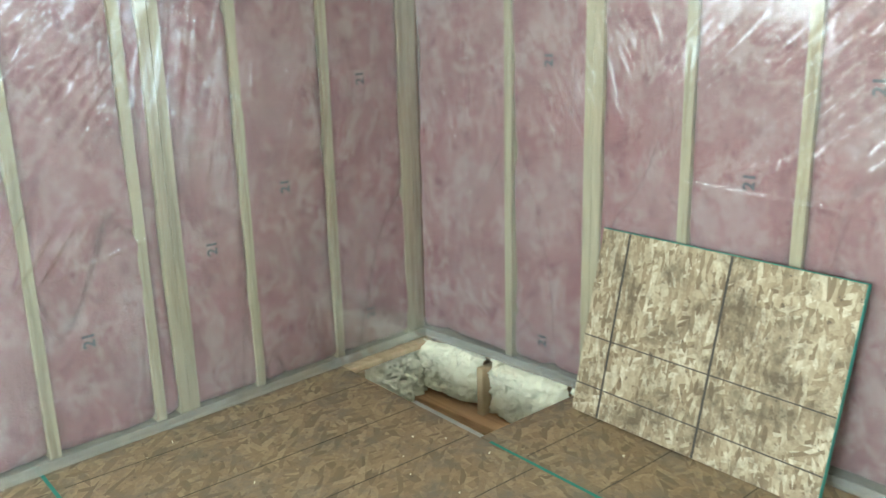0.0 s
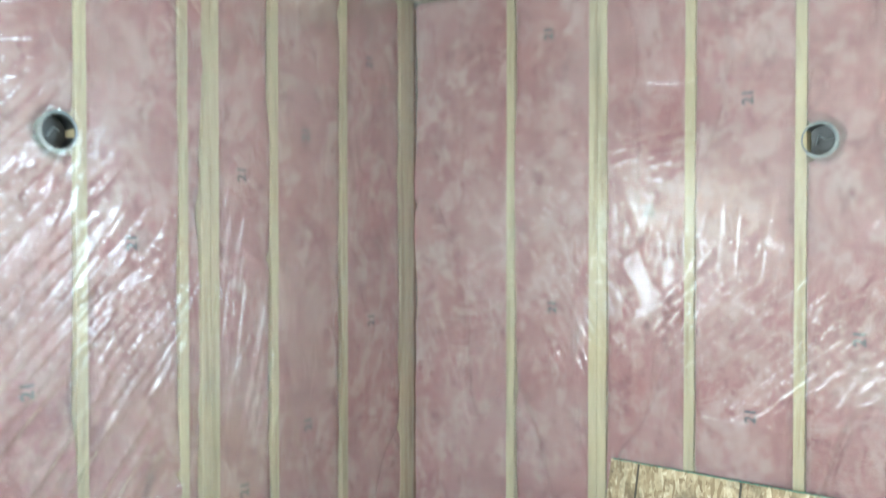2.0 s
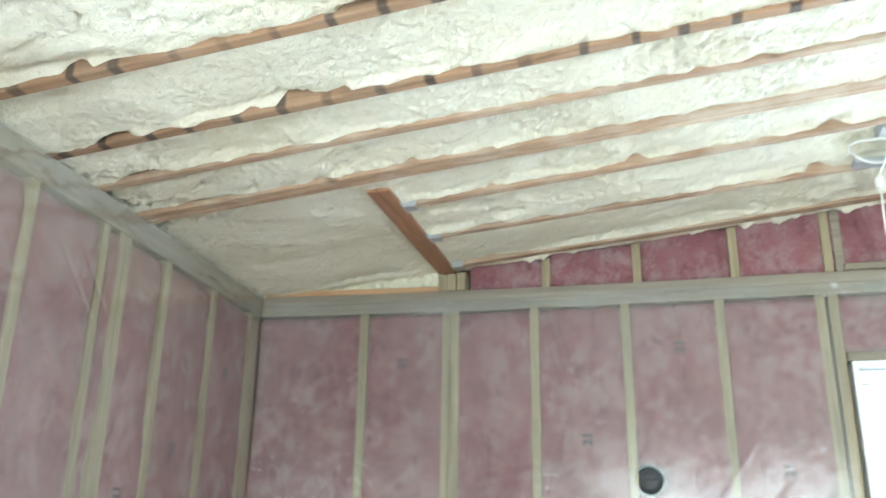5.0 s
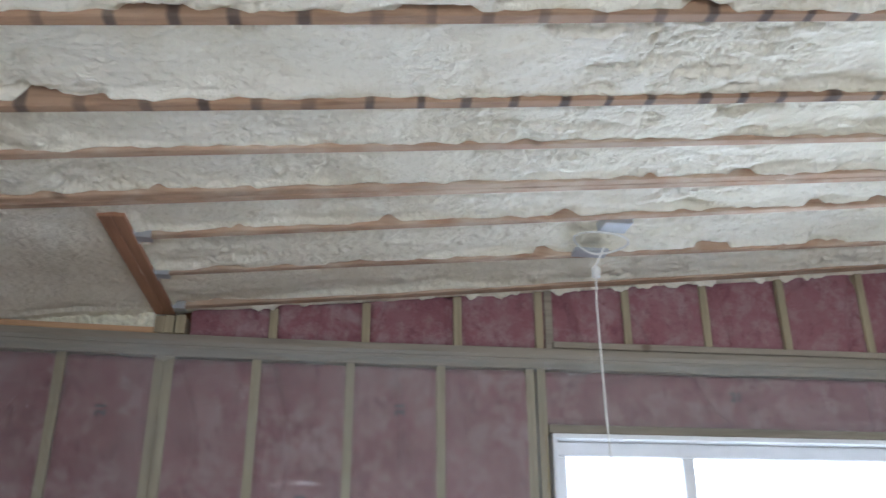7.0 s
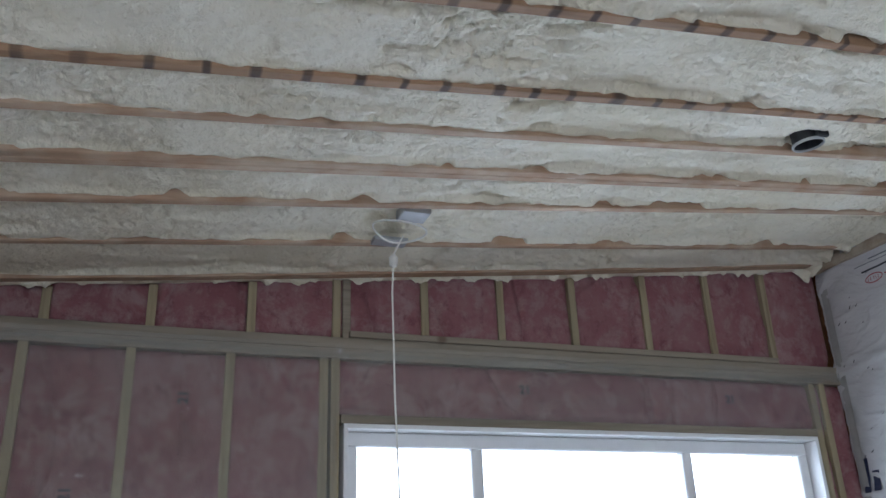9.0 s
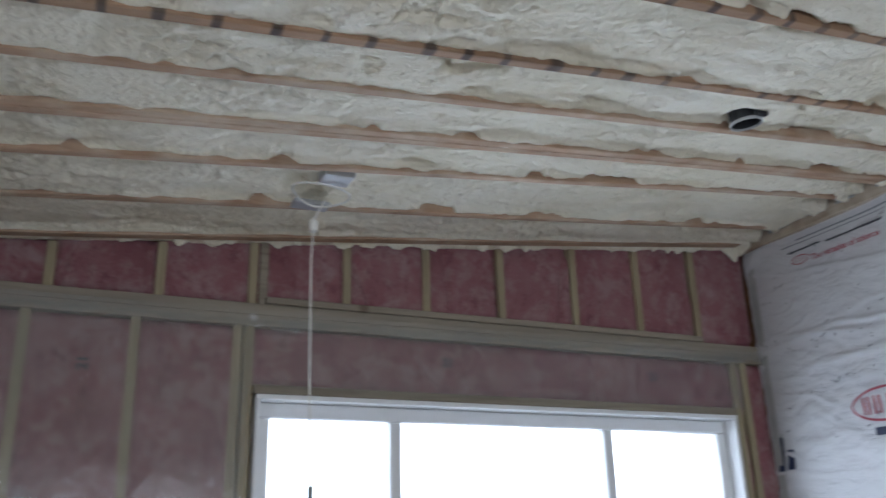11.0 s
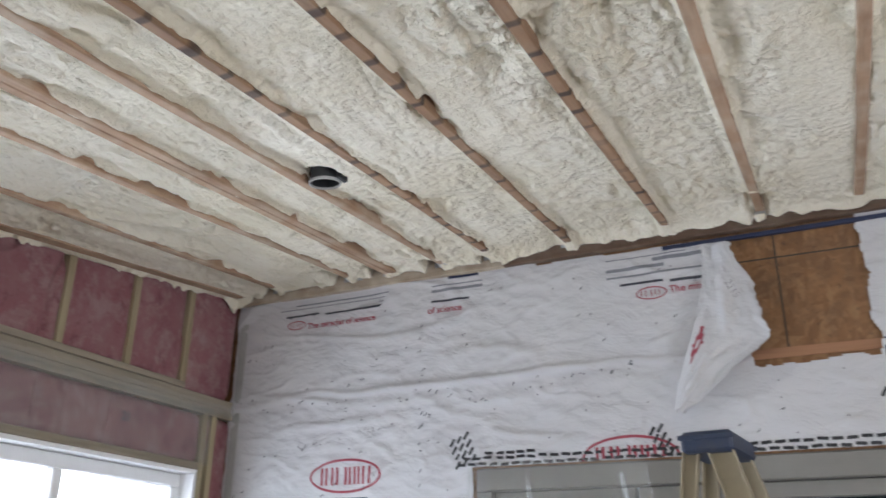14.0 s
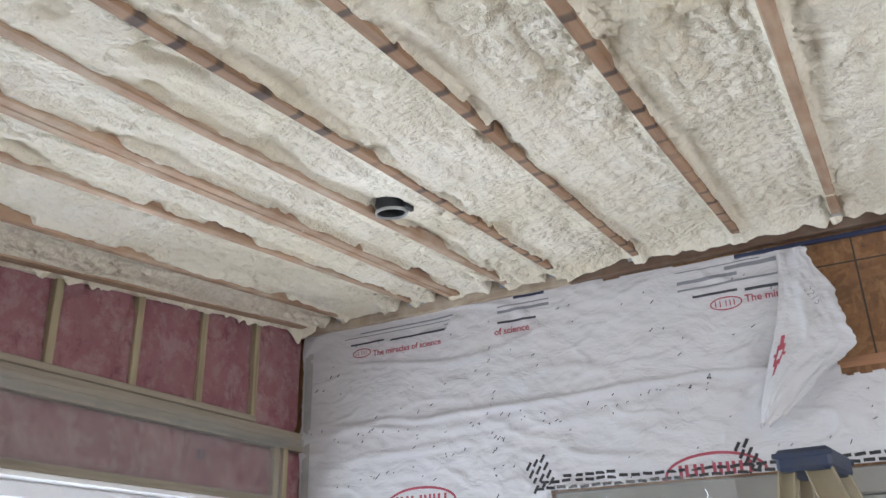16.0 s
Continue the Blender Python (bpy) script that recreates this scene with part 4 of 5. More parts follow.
for i in range(len(RY)):
    rafter(i, 0.862 if i < 2 else -0.06, 5.13, i == 2)
edge_rafter = root("rafter", "edge rafter against the north wall", "rafter", "sloping rafters", kind="structure")
part("beam", long_box((0.864, 0.032, 0.0), (5.128, 0.072, 0.17), lambda p: WB((p[0], p[1], p[2] + zr(p[0]) + 0.002 - float(sag(p[0], -p[1]))))), RAFTER, edge_rafter)
header = root("rafter_header", "doubled red-brown header beam across the rafters", "beam", kind="structure")
for a in (0.772, 0.815):
    part("beam", box((a, -1.012, -0.004), (a + 0.042, -0.005, 0.18), 0.003, lambda p: Vector((p[0], p[1] - 0.0, p[2] + zr(0.85)))), HEADER, header)


def hanger(x, y, side):
    """A folded steel joist hanger: seat, two cheeks and two flanges."""
    h = root("joist_hanger", "galvanised steel joist hanger", "hanger", "joist hangers", at=(x, y, zr(x)))
    t = 0.002
    part("seat", box((-0.045 if side > 0 else -0.005, -0.022, -0.004), (0.005 if side > 0 else 0.045, 0.022, -0.001), 0), STEEL, h)
    for s in (-1, 1):
        part("cheek", box((-0.045 if side > 0 else -0.005, s * 0.0215 - t / 2, -0.003), (0.005 if side > 0 else 0.045, s * 0.0215 + t / 2, 0.10), 0), STEEL, h)
        part("flange", box((0.004 if side > 0 else -0.007, s * 0.038 - 0.017, -0.003), (0.007 if side > 0 else -0.004, s * 0.038 + 0.017, 0.11), 0), STEEL, h)
    return h


for i in range(9):
    hanger(5.128, ry(i, 5.13), 1)
for i in (0, 1):
    hanger(0.862, ry(i, 0.88), -1)
hanger(0.862, -0.078, -1)

# ---- east wall: old outside wall in house wrap, with its patio door ----
wall_e = root("wall_east", "old outer wall in wrinkled white house wrap", kind="structure")
DY0, DY1, DZ = 1.40, 3.6, 2.285
part("sheathing", box((-0.2, -0.10, -0.05), (DY0 - 0.001, -0.012, 3.9), 0, WC), OSB_WALL, wall_e)
part("sheathing", box((DY1 + 0.001, -0.10, -0.05), (WID + 0.2, -0.012, 3.9), 0, WC), OSB_WALL, wall_e)
part("sheathing", box((DY0, -0.10, DZ), (DY1, -0.012, 3.9), 0, WC), OSB_WALL, wall_e)
part("ledger", box((0.0, -0.011, 3.222), (1.549, 0.030, 3.44), 0.003, WC), LEDGER_D, wall_e, "ledger board dusted with overspray")
part("ledger", box((1.55, -0.011, 3.222), (WID, 0.030, 3.44), 0.003, WC), LEDGER, wall_e, "very dark brown ledger board")
part("flashing", box((2.3, -0.010, 3.188), (4.4, 0.012, 3.205), 0.001, WC), NAVY, wall_e, "dark blue membrane edge")
part("seam_board", box((2.5, -0.0115, 2.66), (3.3, -0.004, 2.70), 0.001, WC), HEADER, wall_e)
part("panel_joint", box((2.755, -0.0118, 2.70), (2.762, -0.010, 3.19), 0, WC), CHALK, wall_e)
part("panel_joint", box((2.5, -0.0118, 3.085), (3.2, -0.010, 3.091), 0, WC), CHALK, wall_e)


def wrap_relief(s, z):
    n = 0.008 * fbm(s * 3, z * 5, 2, 4) + 0.005 * fbm(s * 9 + 0.5 * z, z * 15, 5, 3)
    q = np.abs(fbm(s * 2.4 - 1.1 * z, z * 5.5 + 0.6 * s, 12, 3))
    n = n + 0.006 * np.exp(-(q / 0.16) ** 2)
    r = np.abs(fbm(s * 0.8 + 0.4 * z, z * 3.2, 9, 3))
    n = n + 0.011 * np.exp(-(r / 0.13) ** 2)
    c1 = z - (2.70 + 0.012 * np.sin(s * 4) + 0.02 * fbm(s * 2.5, s * 0, 3, 3))
    n = n + 0.020 * np.exp(-(c1 / 0.016) ** 2) * np.clip(1.25 - np.abs(s - 1.4) * 0.7, 0, 1)
    c2 = z - (2.50 + 0.06 * s)
    n = n + 0.010 * np.exp(-(c2 / 0.02) ** 2) * np.clip(fbm(s * 2, s * 0, 8, 2) + 0.5, 0, 1)
    return np.maximum(n, -0.004)


def wrap(s0, s1, z0, z1, keepf=None, r=0.0072):
    nu, nv = int((s1 - s0) / r), int((z1 - z0) / r)
    u, v = np.meshgrid(np.linspace(0, 1, nu), np.linspace(0, 1, nv), indexing="ij")
    s, z = s0 + u * (s1 - s0), z0 + v * (z1 - z0)
    n = wrap_relief(s, z)
    Q = np.stack([LEN - n, -s, z], -1)
    k = keepf(s, z)[:-1, :-1] if keepf else None
    return part("wrap_sheet", sheet("wrap_sheet", s, z, Q, k), WRAP, wall_e, "white wrinkled house wrap")


def not_torn(s, z):
    e = 0.03 * fbm(s * 9, z * 9, 4, 3)
    top = z < 3.205 + 0.012 * fbm(s * 3, s * 0, 1, 3) + np.where(s < 1.7, 0.03, 0.0) + np.where(s > 3.05, 0.02, 0)
    hole = (s > 2.575 + e * 0.3 + np.clip(2.9 - z, 0, 1) * 0.2) & (s < 3.085 + e + 0.04 * (3.0 - z)) & (z > 2.63 + 0.5 * e + 0.03 * np.abs(s - 2.85))
    door = (s > DY0 - 0.02) & (s < DY1 + 0.02) & (z < DZ + 0.004)
    return top & ~hole & ~door


wrap(-0.02, 3.8, 1.9, 3.26, not_torn)
wrap(-0.02, 3.8, 0.0, 1.9, not_torn, 0.03)
wrap(3.8, WID, 0.0, 3.22, None, 0.05)
ragged(wall_e, "corner_tape", WC, 0.0, 0.05, 0.02, 3.12, 0.012, TAPE, 0.0, 4)

# the torn flap that hangs in front of the wrap
b_u, b_v = np.meshgrid(np.linspace(0, 1, 40), np.linspace(0, 1, 60), indexing="ij")
top_s0, top_s1 = 2.47, 2.575
left = 2.47 - 0.15 * b_v + 0.02 * np.sin(b_v * 5)
t1, t2 = np.clip(b_v / 0.62, 0, 1), np.clip((b_v - 0.62) / 0.38, 0, 1)
right = 2.575 + 0.125 * np.sin(t1 * 1.57) - 0.34 * t2 ** 0.9
fs = left + (right - left) * b_u + 0.012 * fbm(b_v * 22, b_u, 2, 4) * b_u
fz = 3.17 - b_v * 0.715 + 0.010 * fbm(b_u * 12, b_v, 4, 4) * b_v
fn = 0.03 + 0.07 * b_v * (0.4 + b_u) + 0.018 * fbm(b_u * 3, b_v * 4, 6, 3) + 0.03 * np.sin(b_u * 5) * b_v
flap = part("torn_flap", sheet("torn_flap", fs, fz, np.stack([LEN - fn, -fs, fz], -1)), WRAP, wall_e, "torn flap of white house wrap hanging loose")

fe = part("flap_emblem", sheet("flap_emblem", b_u[2:9, 30:44], b_v[2:9, 30:44], np.stack([LEN - fn - 0.002, -fs, fz], -1)[2:9, 30:44], (np.abs(np.arange(6)[:, None] - 2.5) * 2.6 + np.abs(np.arange(13)[None, :] - 6) < 7.5) & ~((np.abs(np.arange(6)[:, None] - 2.5) < 1) & (np.abs(np.arange(13)[None, :] - 6) < 2))), RED, flap, "red diamond emblem")
hw = part("handwriting", text_mesh("2215", 0.042, -0.0012), INK, flap, "handwritten number")
hw.matrix_world = Matrix.Translation((LEN - 0.125, -2.585, 2.93)) @ Matrix(((0, 0, -1), (-1, 0, 0), (0, 1, 0))).to_4x4() @ pose(0, 0, 0, 0, 0, -65)


def on_wrap(s, z, lift=0.001):
    return LEN - float(wrap_relief(np.array([s]), np.array([z]))[0]) - lift


def bars(name, mat, s0, s1, z, h, parent=None, label="", jitter=0):
    """A printed band that follows the wrap's relief."""
    n = max(3, int((s1 - s0) / 0.012))
    S = np.repeat(np.linspace(s0, s1, n)[:, None], 3, 1)
    Z = z - h / 2 + h * np.repeat(np.linspace(0, 1, 3)[None, :], n, 0)
    N = wrap_relief(S, Z) + 0.0025
    return part(name, sheet(name, S, Z, np.stack([LEN - N, -S, Z], -1)), mat, parent or wall_e, label)


def oval(cs, cz, a, b, w, bars_at, bh):
    """A red oval emblem with upright strokes in it."""
    k = np.linspace(0, 2 * np.pi, 65)
    rr = np.linspace(-0.5, 0.5, 3)
    K, R = np.meshgrid(k, rr, indexing="ij")
    S = cs + (a + w * R) * np.cos(K)
    Z = cz + (b + w * R) * np.sin(K)
    ok = np.ones((64, 2), bool)
    ok &= ~((Z[:-1, :-1] < DZ + 0.01) & (S[:-1, :-1] > DY0))
    part("emblem_ring", sheet("emblem_ring", S, Z, np.stack([LEN - wrap_relief(S, Z) - 0.0025, -S, Z], -1), ok), RED, wall_e, "red oval printed emblem")
    for t in bars_at:
        S1, lo = cs + t * a, max(cz - bh * b, DZ + 0.012 if cs > DY0 else 0)
        hi = cz + bh * b
        if hi > lo:
            Sg = np.repeat((S1 + np.array([-0.5, 0.5]) * a * 0.07)[:, None], 6, 1)
            Zg = np.repeat(np.linspace(lo, hi, 6)[None, :], 2, 0)
            part("emblem_stroke", sheet("emblem_stroke", Sg, Zg, np.stack([LEN - wrap_relief(Sg, Zg) - 0.0025, -Sg, Zg], -1)), RED, wall_e)


STROKES = (-0.68, -0.55, -0.38, -0.24, 0.0, 0.12, 0.26, 0.38, 0.52, 0.7)
oval(0.715, 2.285, 0.195, 0.075, 0.012, STROKES, 0.55)
oval(2.09, 2.30, 0.20, 0.085, 0.012, STROKES, 0.55)
oval(0.36, 3.078, 0.055, 0.022, 0.006, STROKES[::2], 0.5)
oval(2.235, 3.001, 0.065, 0.027, 0.006, STROKES[::2], 0.5)


def slogan(s, z, body, size, turn=0.0):
    ob = part("slogan", text_mesh(body, size, 0.0008), RED, wall_e, "small red printed words")
    x = min(on_wrap(s + k * 0.05, z + j) for k in (-4, -2, 0, 2, 4) for j in (-0.015, 0, 0.015))
    ob.matrix_world = Matrix.Translation((x, -s, z)) @ Matrix(((0, 0, -1), (-1, 0, 0), (0, 1, 0))).to_4x4()
    return ob


slogan(0.64, 3.062, "The miracles of science", 0.043)
slogan(1.235, 3.053, "of science", 0.046)
slogan(2.42, 3.003, "The miracle", 0.044)
for s0, s1, z, h, mat in ((0.29, 0.50, 3.128, 0.016, INK), (0.54, 0.87, 3.12, 0.018, INK), (0.25, 0.9, 3.165, 0.006, GREYINK), (0.35, 0.92, 3.185, 0.010, GREYINK), (1.16, 1.36, 3.10, 0.018, INK), (1.16, 1.43, 3.155, 0.018, GREYINK), (1.16, 1.43, 3.18, 0.008, GREYINK), (1.25, 1.41, 3.222, 0.035, NAVY), (2.10, 2.29, 3.052, 0.018, INK), (2.32, 2.50, 3.045, 0.02, INK), (2.04, 2.50, 3.09, 0.012, GREYINK), (2.04, 2.30, 3.125, 0.02, GREYINK), (2.25, 2.55, 3.155, 0.022, GREYINK), (2.04, 2.4, 3.175, 0.006, GREYINK)):
    bars("print_bar", mat, s0, s1, z, h * (0.62 if mat is INK else 0.8), None, "dark printed bar")
# large navy letters of the wrap's name, as plain blocks
for s0, s1, z, h in ((0.02, 0.06, 2.12, 0.17), (0.075, 0.12, 2.09, 0.10), (0.62, 0.84, 2.165, 0.036), (0.71, 0.755, 2.075, 0.14), (0.86, 0.90, 2.06, 0.11), (0.95, 0.99, 2.06, 0.11), (1.03, 1.07, 2.06, 0.11), (1.10, 1.14, 2.06, 0.11), (1.19, 1.33, 2.06, 0.11), (3.10, 3.16, 2.645, 0.11), (3.20, 3.25, 2.66, 0.12), (3.28, 3.33, 2.67, 0.12)):
    bars("letter_block", NAVY, s0, s1, z, h, None, "navy printed block")

# cap-tape strips stapled along the door head
dash = box((-0.001, -0.02, -0.0065), (0.0012, 0.02, 0.0065), 0.001)
dash_me = mesh_of(dash, "tape_tab")
dash_me.materials.append(BLACK)
rs = random.Random(5)


def tab(s, z, turn=0.0, size=1.0):
    ob = part("tape_tab", dash_me, BLACK, wall_e)
    ob.matrix_world = Matrix.Translation((on_wrap(s, z, 0.002), -s, z)) @ pose(0, 0, 0, turn, 0, 0) @ Matrix.Scale(size, 4)


k = 1.33
while k < 3.7:
    for j, z in enumerate((2.300, 2.327)):
        if not (2.36 < k < 2.42):
            tab(k + 0.024 * j, z + 0.004 * rs.random(), rs.uniform(-6, 6))
    k += 0.051
for k in range(5):
    tab(1.46 + 0.05 * k, 2.350, 3)
for k in range(3):
    for j in range(4):
        tab(1.275 + 0.036 * k + 0.012 * j + 0.005 * rs.random(), 2.405 - 0.034 * j + 0.014 * k, -58)
for k in range(2):
    for j in range(4):
        tab(2.19 + 0.034 * k + 0.014 * j, 2.40 - 0.03 * j + 0.01 * k, -58)
for k in range(2):
    for j in range(5):
        tab(3.07 + 0.034 * k + 0.026 * j, 2.49 - 0.045 * j + 0.015 * k, -58)

# staples and small scuffs on the wrap
bs = bmesh.new()
for k in range(230):
    s, z = rs.uniform(0.05, 3.5), rs.uniform(2.1, 3.15)
    if k % 3 == 0:
        s = rs.uniform(0.2, 3.0)
        z = 2.62 + 0.02 * s + rs.uniform(-0.03, 0.03) if k % 2 else 2.36 + 0.16 * s + rs.uniform(-0.01, 0.01)
    elif k % 7 == 0:
        s = 1.11 + rs.uniform(-0.015, 0.015)
    if (DY0 - 0.03 < s and z < DZ + 0.02) or (2.45 < s < 3.1 and z > 2.6):
        continue
    a = rs.uniform(0.3, 1.2)
    l = rs.choice((0.004, 0.006, 0.010))
    x = on_wrap(s, z, 0.002)
    dv = Vector((0, -math.cos(a) * l, math.sin(a) * l))
    w = Vector((0, math.sin(a), math.cos(a))) * 0.0016
    c = Vector((x, -s, z))
    vs = [bs.verts.new(c + p + q) for q in (Vector((0, 0, 0)), Vector((-0.002, 0, 0))) for p in (-dv - w, dv - w, dv + w, -dv + w)]
    for f in ((0, 1, 2, 3), (4, 5, 6, 7), (0, 1, 5, 4), (1, 2, 6, 5), (2, 3, 7, 6), (3, 0, 4, 7)):
        bs.faces.new([vs[q] for q in f])
st = part("staple", bs, INK, wall_e, "scattered dark staples")
tagged(st, kind="stuff")

# patio door
door_1 = root("door_1", "beige glazed patio door with dark glass", kind="structure")
DIN = -0.02
part("head_casing", box((DY0, -0.08, DZ - 0.10), (DY1, DIN + 0.03, DZ - 0.002), 0.006, WC), TRIM, door_1)
part("jamb", box((DY0, -0.08, 0.0), (DY0 + 0.075, DIN + 0.03, DZ - 0.101), 0.006, WC), TRIM, door_1)
part("jamb", box((DY1 - 0.075, -0.08, 0.0), (DY1, DIN + 0.03, DZ - 0.101), 0.006, WC), TRIM, door_1)
leaves = ((DY0 + 0.077, 2.10), (2.11, 2.56), (2.57, DY1 - 0.077))
for a, b in leaves:
    lf = part("door_leaf", box((a, -0.075, DZ - 0.165), (b, -0.02, DZ - 0.103), 0.004, WC), TRIM, door_1)
    part("stile", box((a, -0.075, 0.03), (a + 0.06, -0.02, DZ - 0.166), 0.004, WC), TRIM, lf)
    part("stile", box((b - 0.06, -0.075, 0.03), (b, -0.02, DZ - 0.166), 0.004, WC), TRIM, lf)
    part("bottom_rail", box((a + 0.061, -0.075, 0.03), (b - 0.061, -0.02, 0.2), 0.004, WC), TRIM, lf)
    part("pane", box((a + 0.061, -0.06, 0.201), (b - 0.061, -0.05, DZ - 0.166), 0, WC), GLASS_DARK, lf, "dark reflecting glass")
part("threshold", box((DY0, -0.09, 0.0), (DY1, 0.02, 0.028), 0.003, WC), TRIM, door_1)
# thin sheet hung over part of the door
u, v = np.meshgrid(np.linspace(0, 1, 70), np.linspace(0, 1, 90), indexing="ij")
s = 1.36 + u * (0.80 + 0.25 * v)
z = 2.315 - 0.02 * u - v * (2.25 - 0.1 * u)
n = 0.02 + 0.10 * v * (1 - 0.5 * u) + 0.018 * np.abs(vnoise((u - 0.3 * v) * 16, v * 1.5, 3)) + 0.015 * fbm(u * 4, v * 3, 7, 3)
door_sheet = part("door_plastic", sheet("door_plastic", s, z, np.stack([LEN - n, -s, z], -1)), POLY)
tagged(door_sheet, "clear plastic sheet hung over the patio door", "plastic sheet")

# ---- things ----
panel = root("leaning_panel", "offcut of strand board with ruled lines leaning on studs", "board", at=(0.905, -0.172, 0.0))
PW, PH, PT = 0.925, 0.675, 0.018
tilt = math.asin(0.135 / PH)


def panel_map(p):
    x, y, z = p
    return Vector((x - 0.02 * (1 - z / PH), y * math.cos(tilt) + z * math.sin(tilt), z * math.cos(tilt) - y * math.sin(tilt) + 0.004))


part("board", box((0, 0, 0), (PW, PT, PH), 0.002, panel_map), OSB_PANEL, panel)
for x in (0.118, 0.510):
    part("ruled_line", box((x - 0.004, -0.0012, 0.002), (x + 0.004, 0.0002, PH - 0.002), 0, panel_map), CHALK, panel)
for z in (0.285, 0.105):
    part("ruled_line", box((0.002, -0.0012, z - 0.002), (PW - 0.002, 0.0002, z + 0.002), 0, panel_map), CHALK, panel)
part("painted_edge", box((PW, -0.0005, 0), (PW + 0.0015, PT, PH), 0, panel_map), GREEN, panel, "green painted edge")
part("painted_edge", box((0, -0.0005, PH), (PW, PT, PH + 0.0015), 0, panel_map), GREEN, panel, "green painted edge")


def device_box(to, s, z):
    """A round box set in the wall behind a flanged ring."""
    o = to(Vector((s, -0.004, z)))
    nrm = (to(Vector((s, 1, z))) - to(Vector((s, 0, z)))).normalized()
    m = Matrix.Translation(o) @ nrm.to_track_quat("Z", "Y").to_matrix().to_4x4()
    r = root("round_wall_box", "dark round electrical box with a grey sealing flange", "wall box", "round wall boxes")
    part("cup", lathe([(0.053, 0.002), (0.052, -0.05), (0.03, -0.055), (0.002, -0.055)], m), BLACK, r)
    part("flange", lathe([(0.051, 0.001), (0.053, 0.006), (0.062, 0.004), (0.064, 0.0), (0.055, -0.002)], m, 32, False), FLANGE, r, "dark grey flange")
    part("wire", tube([m @ Vector(p) for p in ((0.03, 0.01, -0.05), (0.012, 0.004, -0.02), (-0.005, 0.015, -0.012), (-0.018, -0.012, -0.03))], 0.003), FLANGE, r)
    return r


device_box(WA, 1.80, 1.842)
device_box(WB, 1.657, 1.862)

# recessed lamp housing in the foam
cx, cy = CANX, CANY
can = root("recessed_light_housing", "open black recessed light housing with a pale rim", "light housing")
mz = Matrix.Translation((cx, cy, zr(cx) - 0.004)) @ pose(0, 0, 0, 180, -6, 0)
part("housing", lathe([(0.054, 0.002), (0.053, -0.02), (0.050, -0.10), (0.01, -0.10)], mz), BLACK, can)
part("rim", lathe([(0.052, -0.002), (0.053, 0.006), (0.057, 0.005), (0.058, -0.004)], mz, 32, False), TAPE, can)
part("clip", box((cx - 0.02, cy - 0.075, zr(cx) - 0.004), (cx + 0.03, cy - 0.058, zr(cx) + 0.03), 0.002), BLACK, can)

# ceiling junction box with coiled cable and pull string
jx, jy = 2.56, -0.60
jb = root("ceiling_box", "steel ceiling box with coiled white cable hanging down", "electrical box")
part("box_body", box((jx - 0.055, jy - 0.16, zr(jx) - 0.012), (jx + 0.055, jy - 0.06, zr(jx) + 0.03), 0.004), STEEL, jb)
part("bracket", box((jx - 0.09, jy + 0.12, zr(jx) - 0.014), (jx + 0.05, jy + 0.19, zr(jx) + 0.004), 0.003), STEEL, jb)
part("coil", tube([(jx - 0.03 + 0.10 * math.cos(a) - 0.02 * math.sin(2 * a), jy + 0.09 * math.sin(a), zr(jx) - 0.03 - 0.012 * math.sin(a + 1)) for a in [k * 0.35 for k in range(24)]], 0.0042), CORD, jb)
cord_x = jx - 0.035
drop = [(jx - 0.0, jy + 0.03, zr(jx) - 0.03), (cord_x + 0.005, jy + 0.06, zr(jx) - 0.10), (cord_x, jy + 0.07, zr(jx) - 0.25), (cord_x + 0.005, jy + 0.07, 2.3), (cord_x + 0.02, jy + 0.07, 1.85), (cord_x + 0.03, jy + 0.07, 1.6)]
part("hanging_cable", tube(drop, 0.0036), CORD, jb)
part("plug", lathe([(0.004, -0.03), (0.016, -0.022), (0.018, 0.012), (0.008, 0.025)], Matrix.Translation((cord_x + 0.004, jy + 0.062, zr(jx) - 0.125)), 16), CORD, jb)
part("weight", lathe([(0.004, -0.02), (0.011, -0.01), (0.011, 0.02), (0.004, 0.03)], Matrix.Translation((cord_x + 0.018, jy + 0.07, 1.9)), 12), TAPE, jb)

# step ladder in front of the door
LX, LY, LZ = 4.67, -2.515, 2.275
ladder = root("step_ladder", "tan fibreglass step ladder with a worn blue top", "ladder", at=(LX, LY, 0))
ladder.rotation_euler = (0, 0, radians(84))


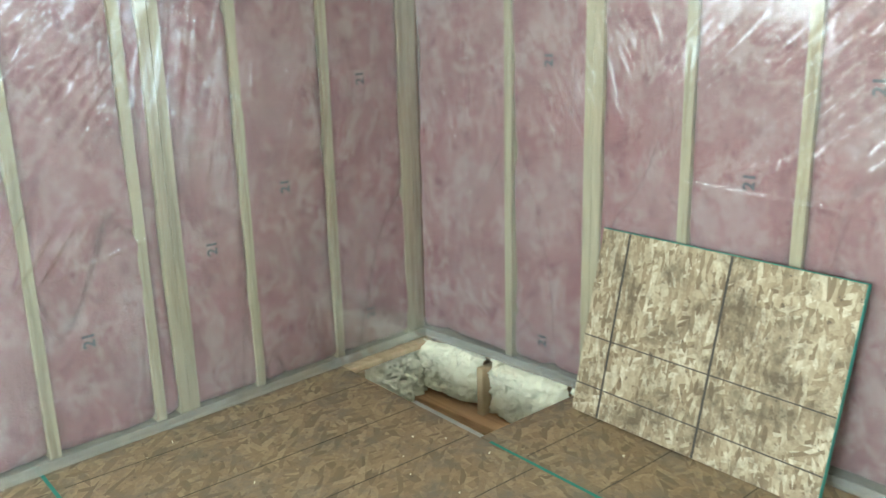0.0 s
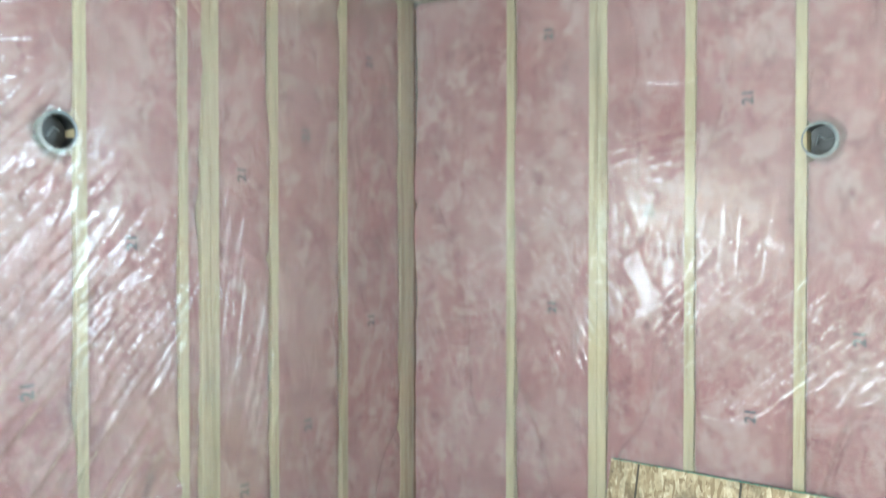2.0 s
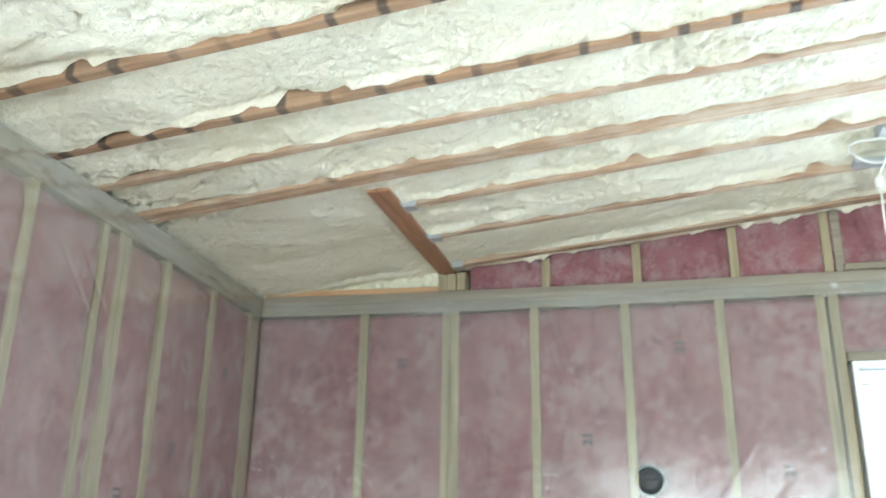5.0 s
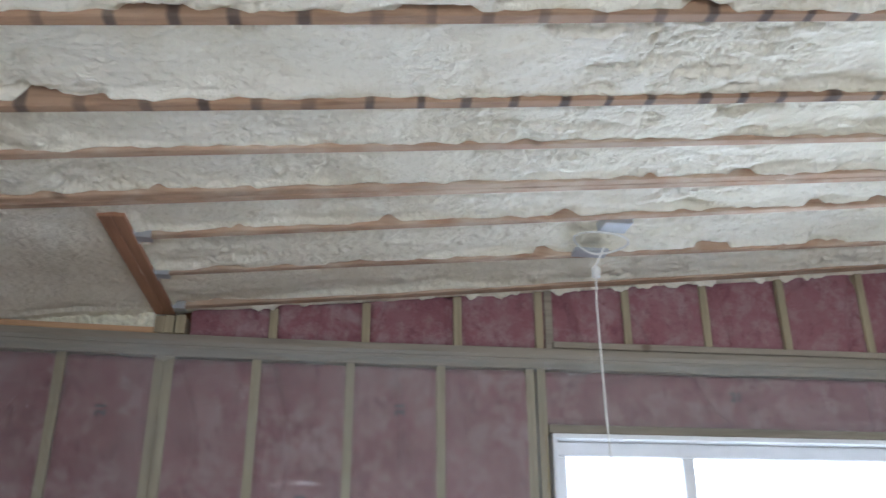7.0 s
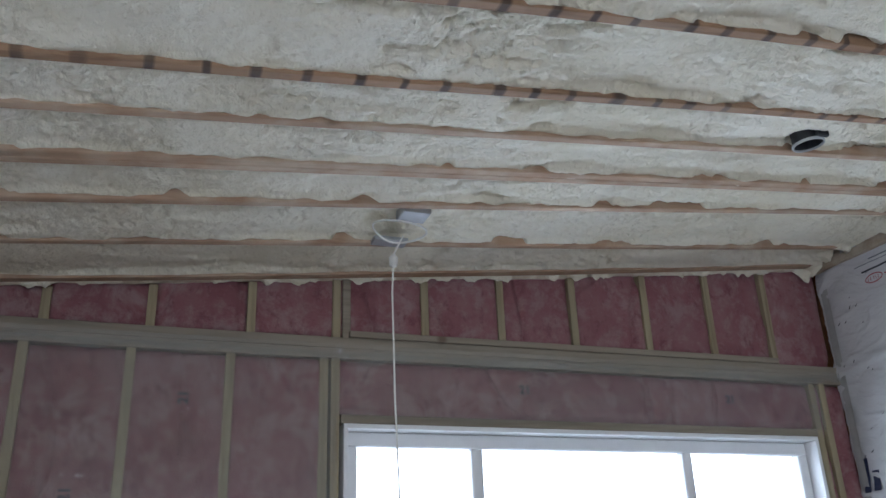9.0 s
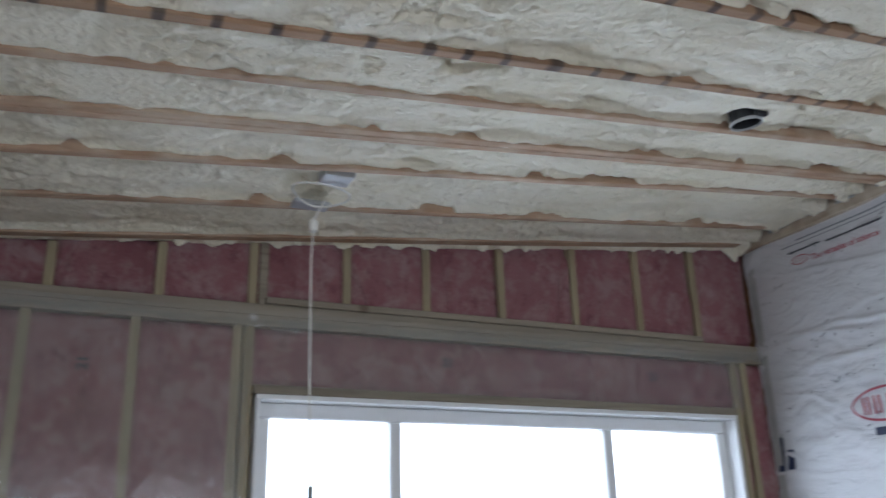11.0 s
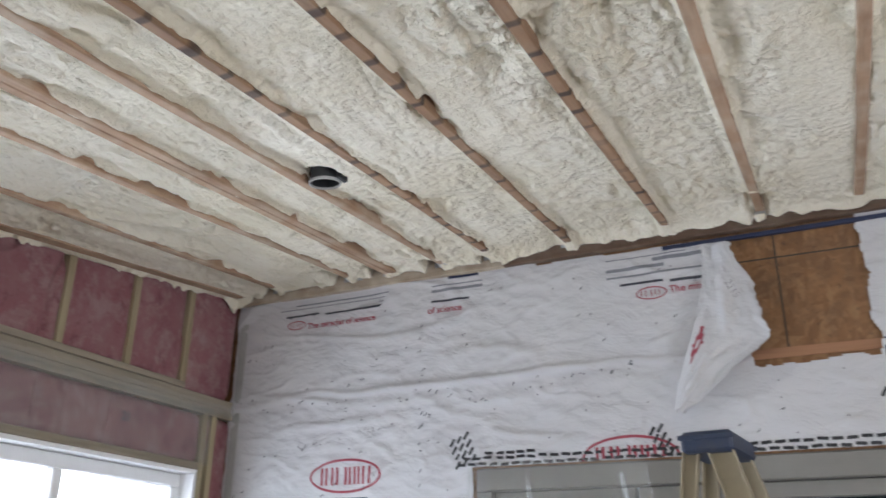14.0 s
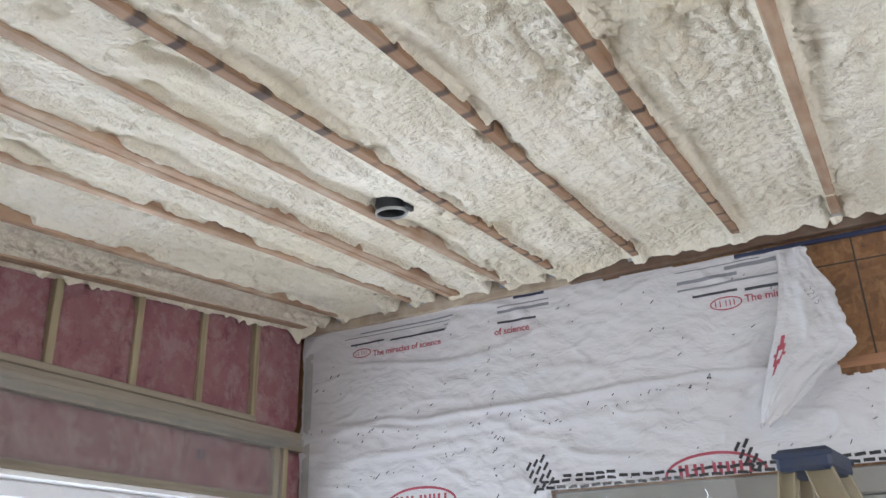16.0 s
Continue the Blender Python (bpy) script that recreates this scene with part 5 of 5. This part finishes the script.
def rail(a, b, w, dpt):
    """A channel-shaped ladder rail between two points."""
    a, b = Vector(a), Vector(b)
    zdir = (b - a).normalized()
    xdir = Vector((1, 0, 0))
    ydir = zdir.cross(xdir).normalized()
    bm = bmesh.new()
    L = (b - a).length

    def to(p):
        return a + xdir * p[0] + ydir * p[1] + zdir * p[2]

    box((-w / 2, -dpt / 2, 0), (w / 2, -dpt / 2 + 0.006, L), 0.001, to, bm)
    box((-w / 2, -dpt / 2 + 0.0061, 0), (-w / 2 + 0.006, dpt / 2, L), 0.001, to, bm)
    box((w / 2 - 0.006, -dpt / 2 + 0.0061, 0), (w / 2, dpt / 2, L), 0.001, to, bm)
    return bm


bm = box((-0.085, -0.16, LZ - 0.07), (0.085, 0.16, LZ), 0.012)
part("top_cap", bm, BLUE, ladder, "blue scuffed plastic top")
part("cap_lip", box((-0.092, -0.168, LZ - 0.03), (0.092, -0.161, LZ - 0.012), 0.003), BLUE, ladder)
part("cap_lip", box((-0.092, 0.161, LZ - 0.03), (0.092, 0.168, LZ - 0.012), 0.003), BLUE, ladder)
for s in (-1, 1):
    part("front_rail", rail((-0.72, s * 0.28, 0.0), (-0.035, s * 0.125, LZ - 0.06), 0.085, 0.03), FIBRE, ladder)
    part("rear_rail", rail((0.34, s * 0.27, 0.0), (0.062, s * 0.12, LZ - 0.06), 0.055, 0.026), FIBRE, ladder)
for k in range(7):
    t = (0.3 + k * 0.28) / (LZ - 0.05)
    x, hw = -0.72 + 0.685 * t, 0.28 - 0.155 * t
    part("step", box((x - 0.04, -hw + 0.03, t * (LZ - 0.05) - 0.012), (x + 0.04, hw - 0.03, t * (LZ - 0.05) + 0.012), 0.003), STEEL, ladder)
for k in range(3):
    t = 0.2 + 0.25 * k
    x, hw = 0.34 - 0.278 * t, 0.27 - 0.15 * t
    part("brace", box((x - 0.012, -hw, t * LZ - 0.02), (x + 0.012, hw, t * LZ + 0.02), 0.002), STEEL, ladder)

ground = part("ground", box((-300, -300, -1.2), (300, 300, -1.1), 0), DIRT)
tagged(ground, "bare earth outside", kind="structure")
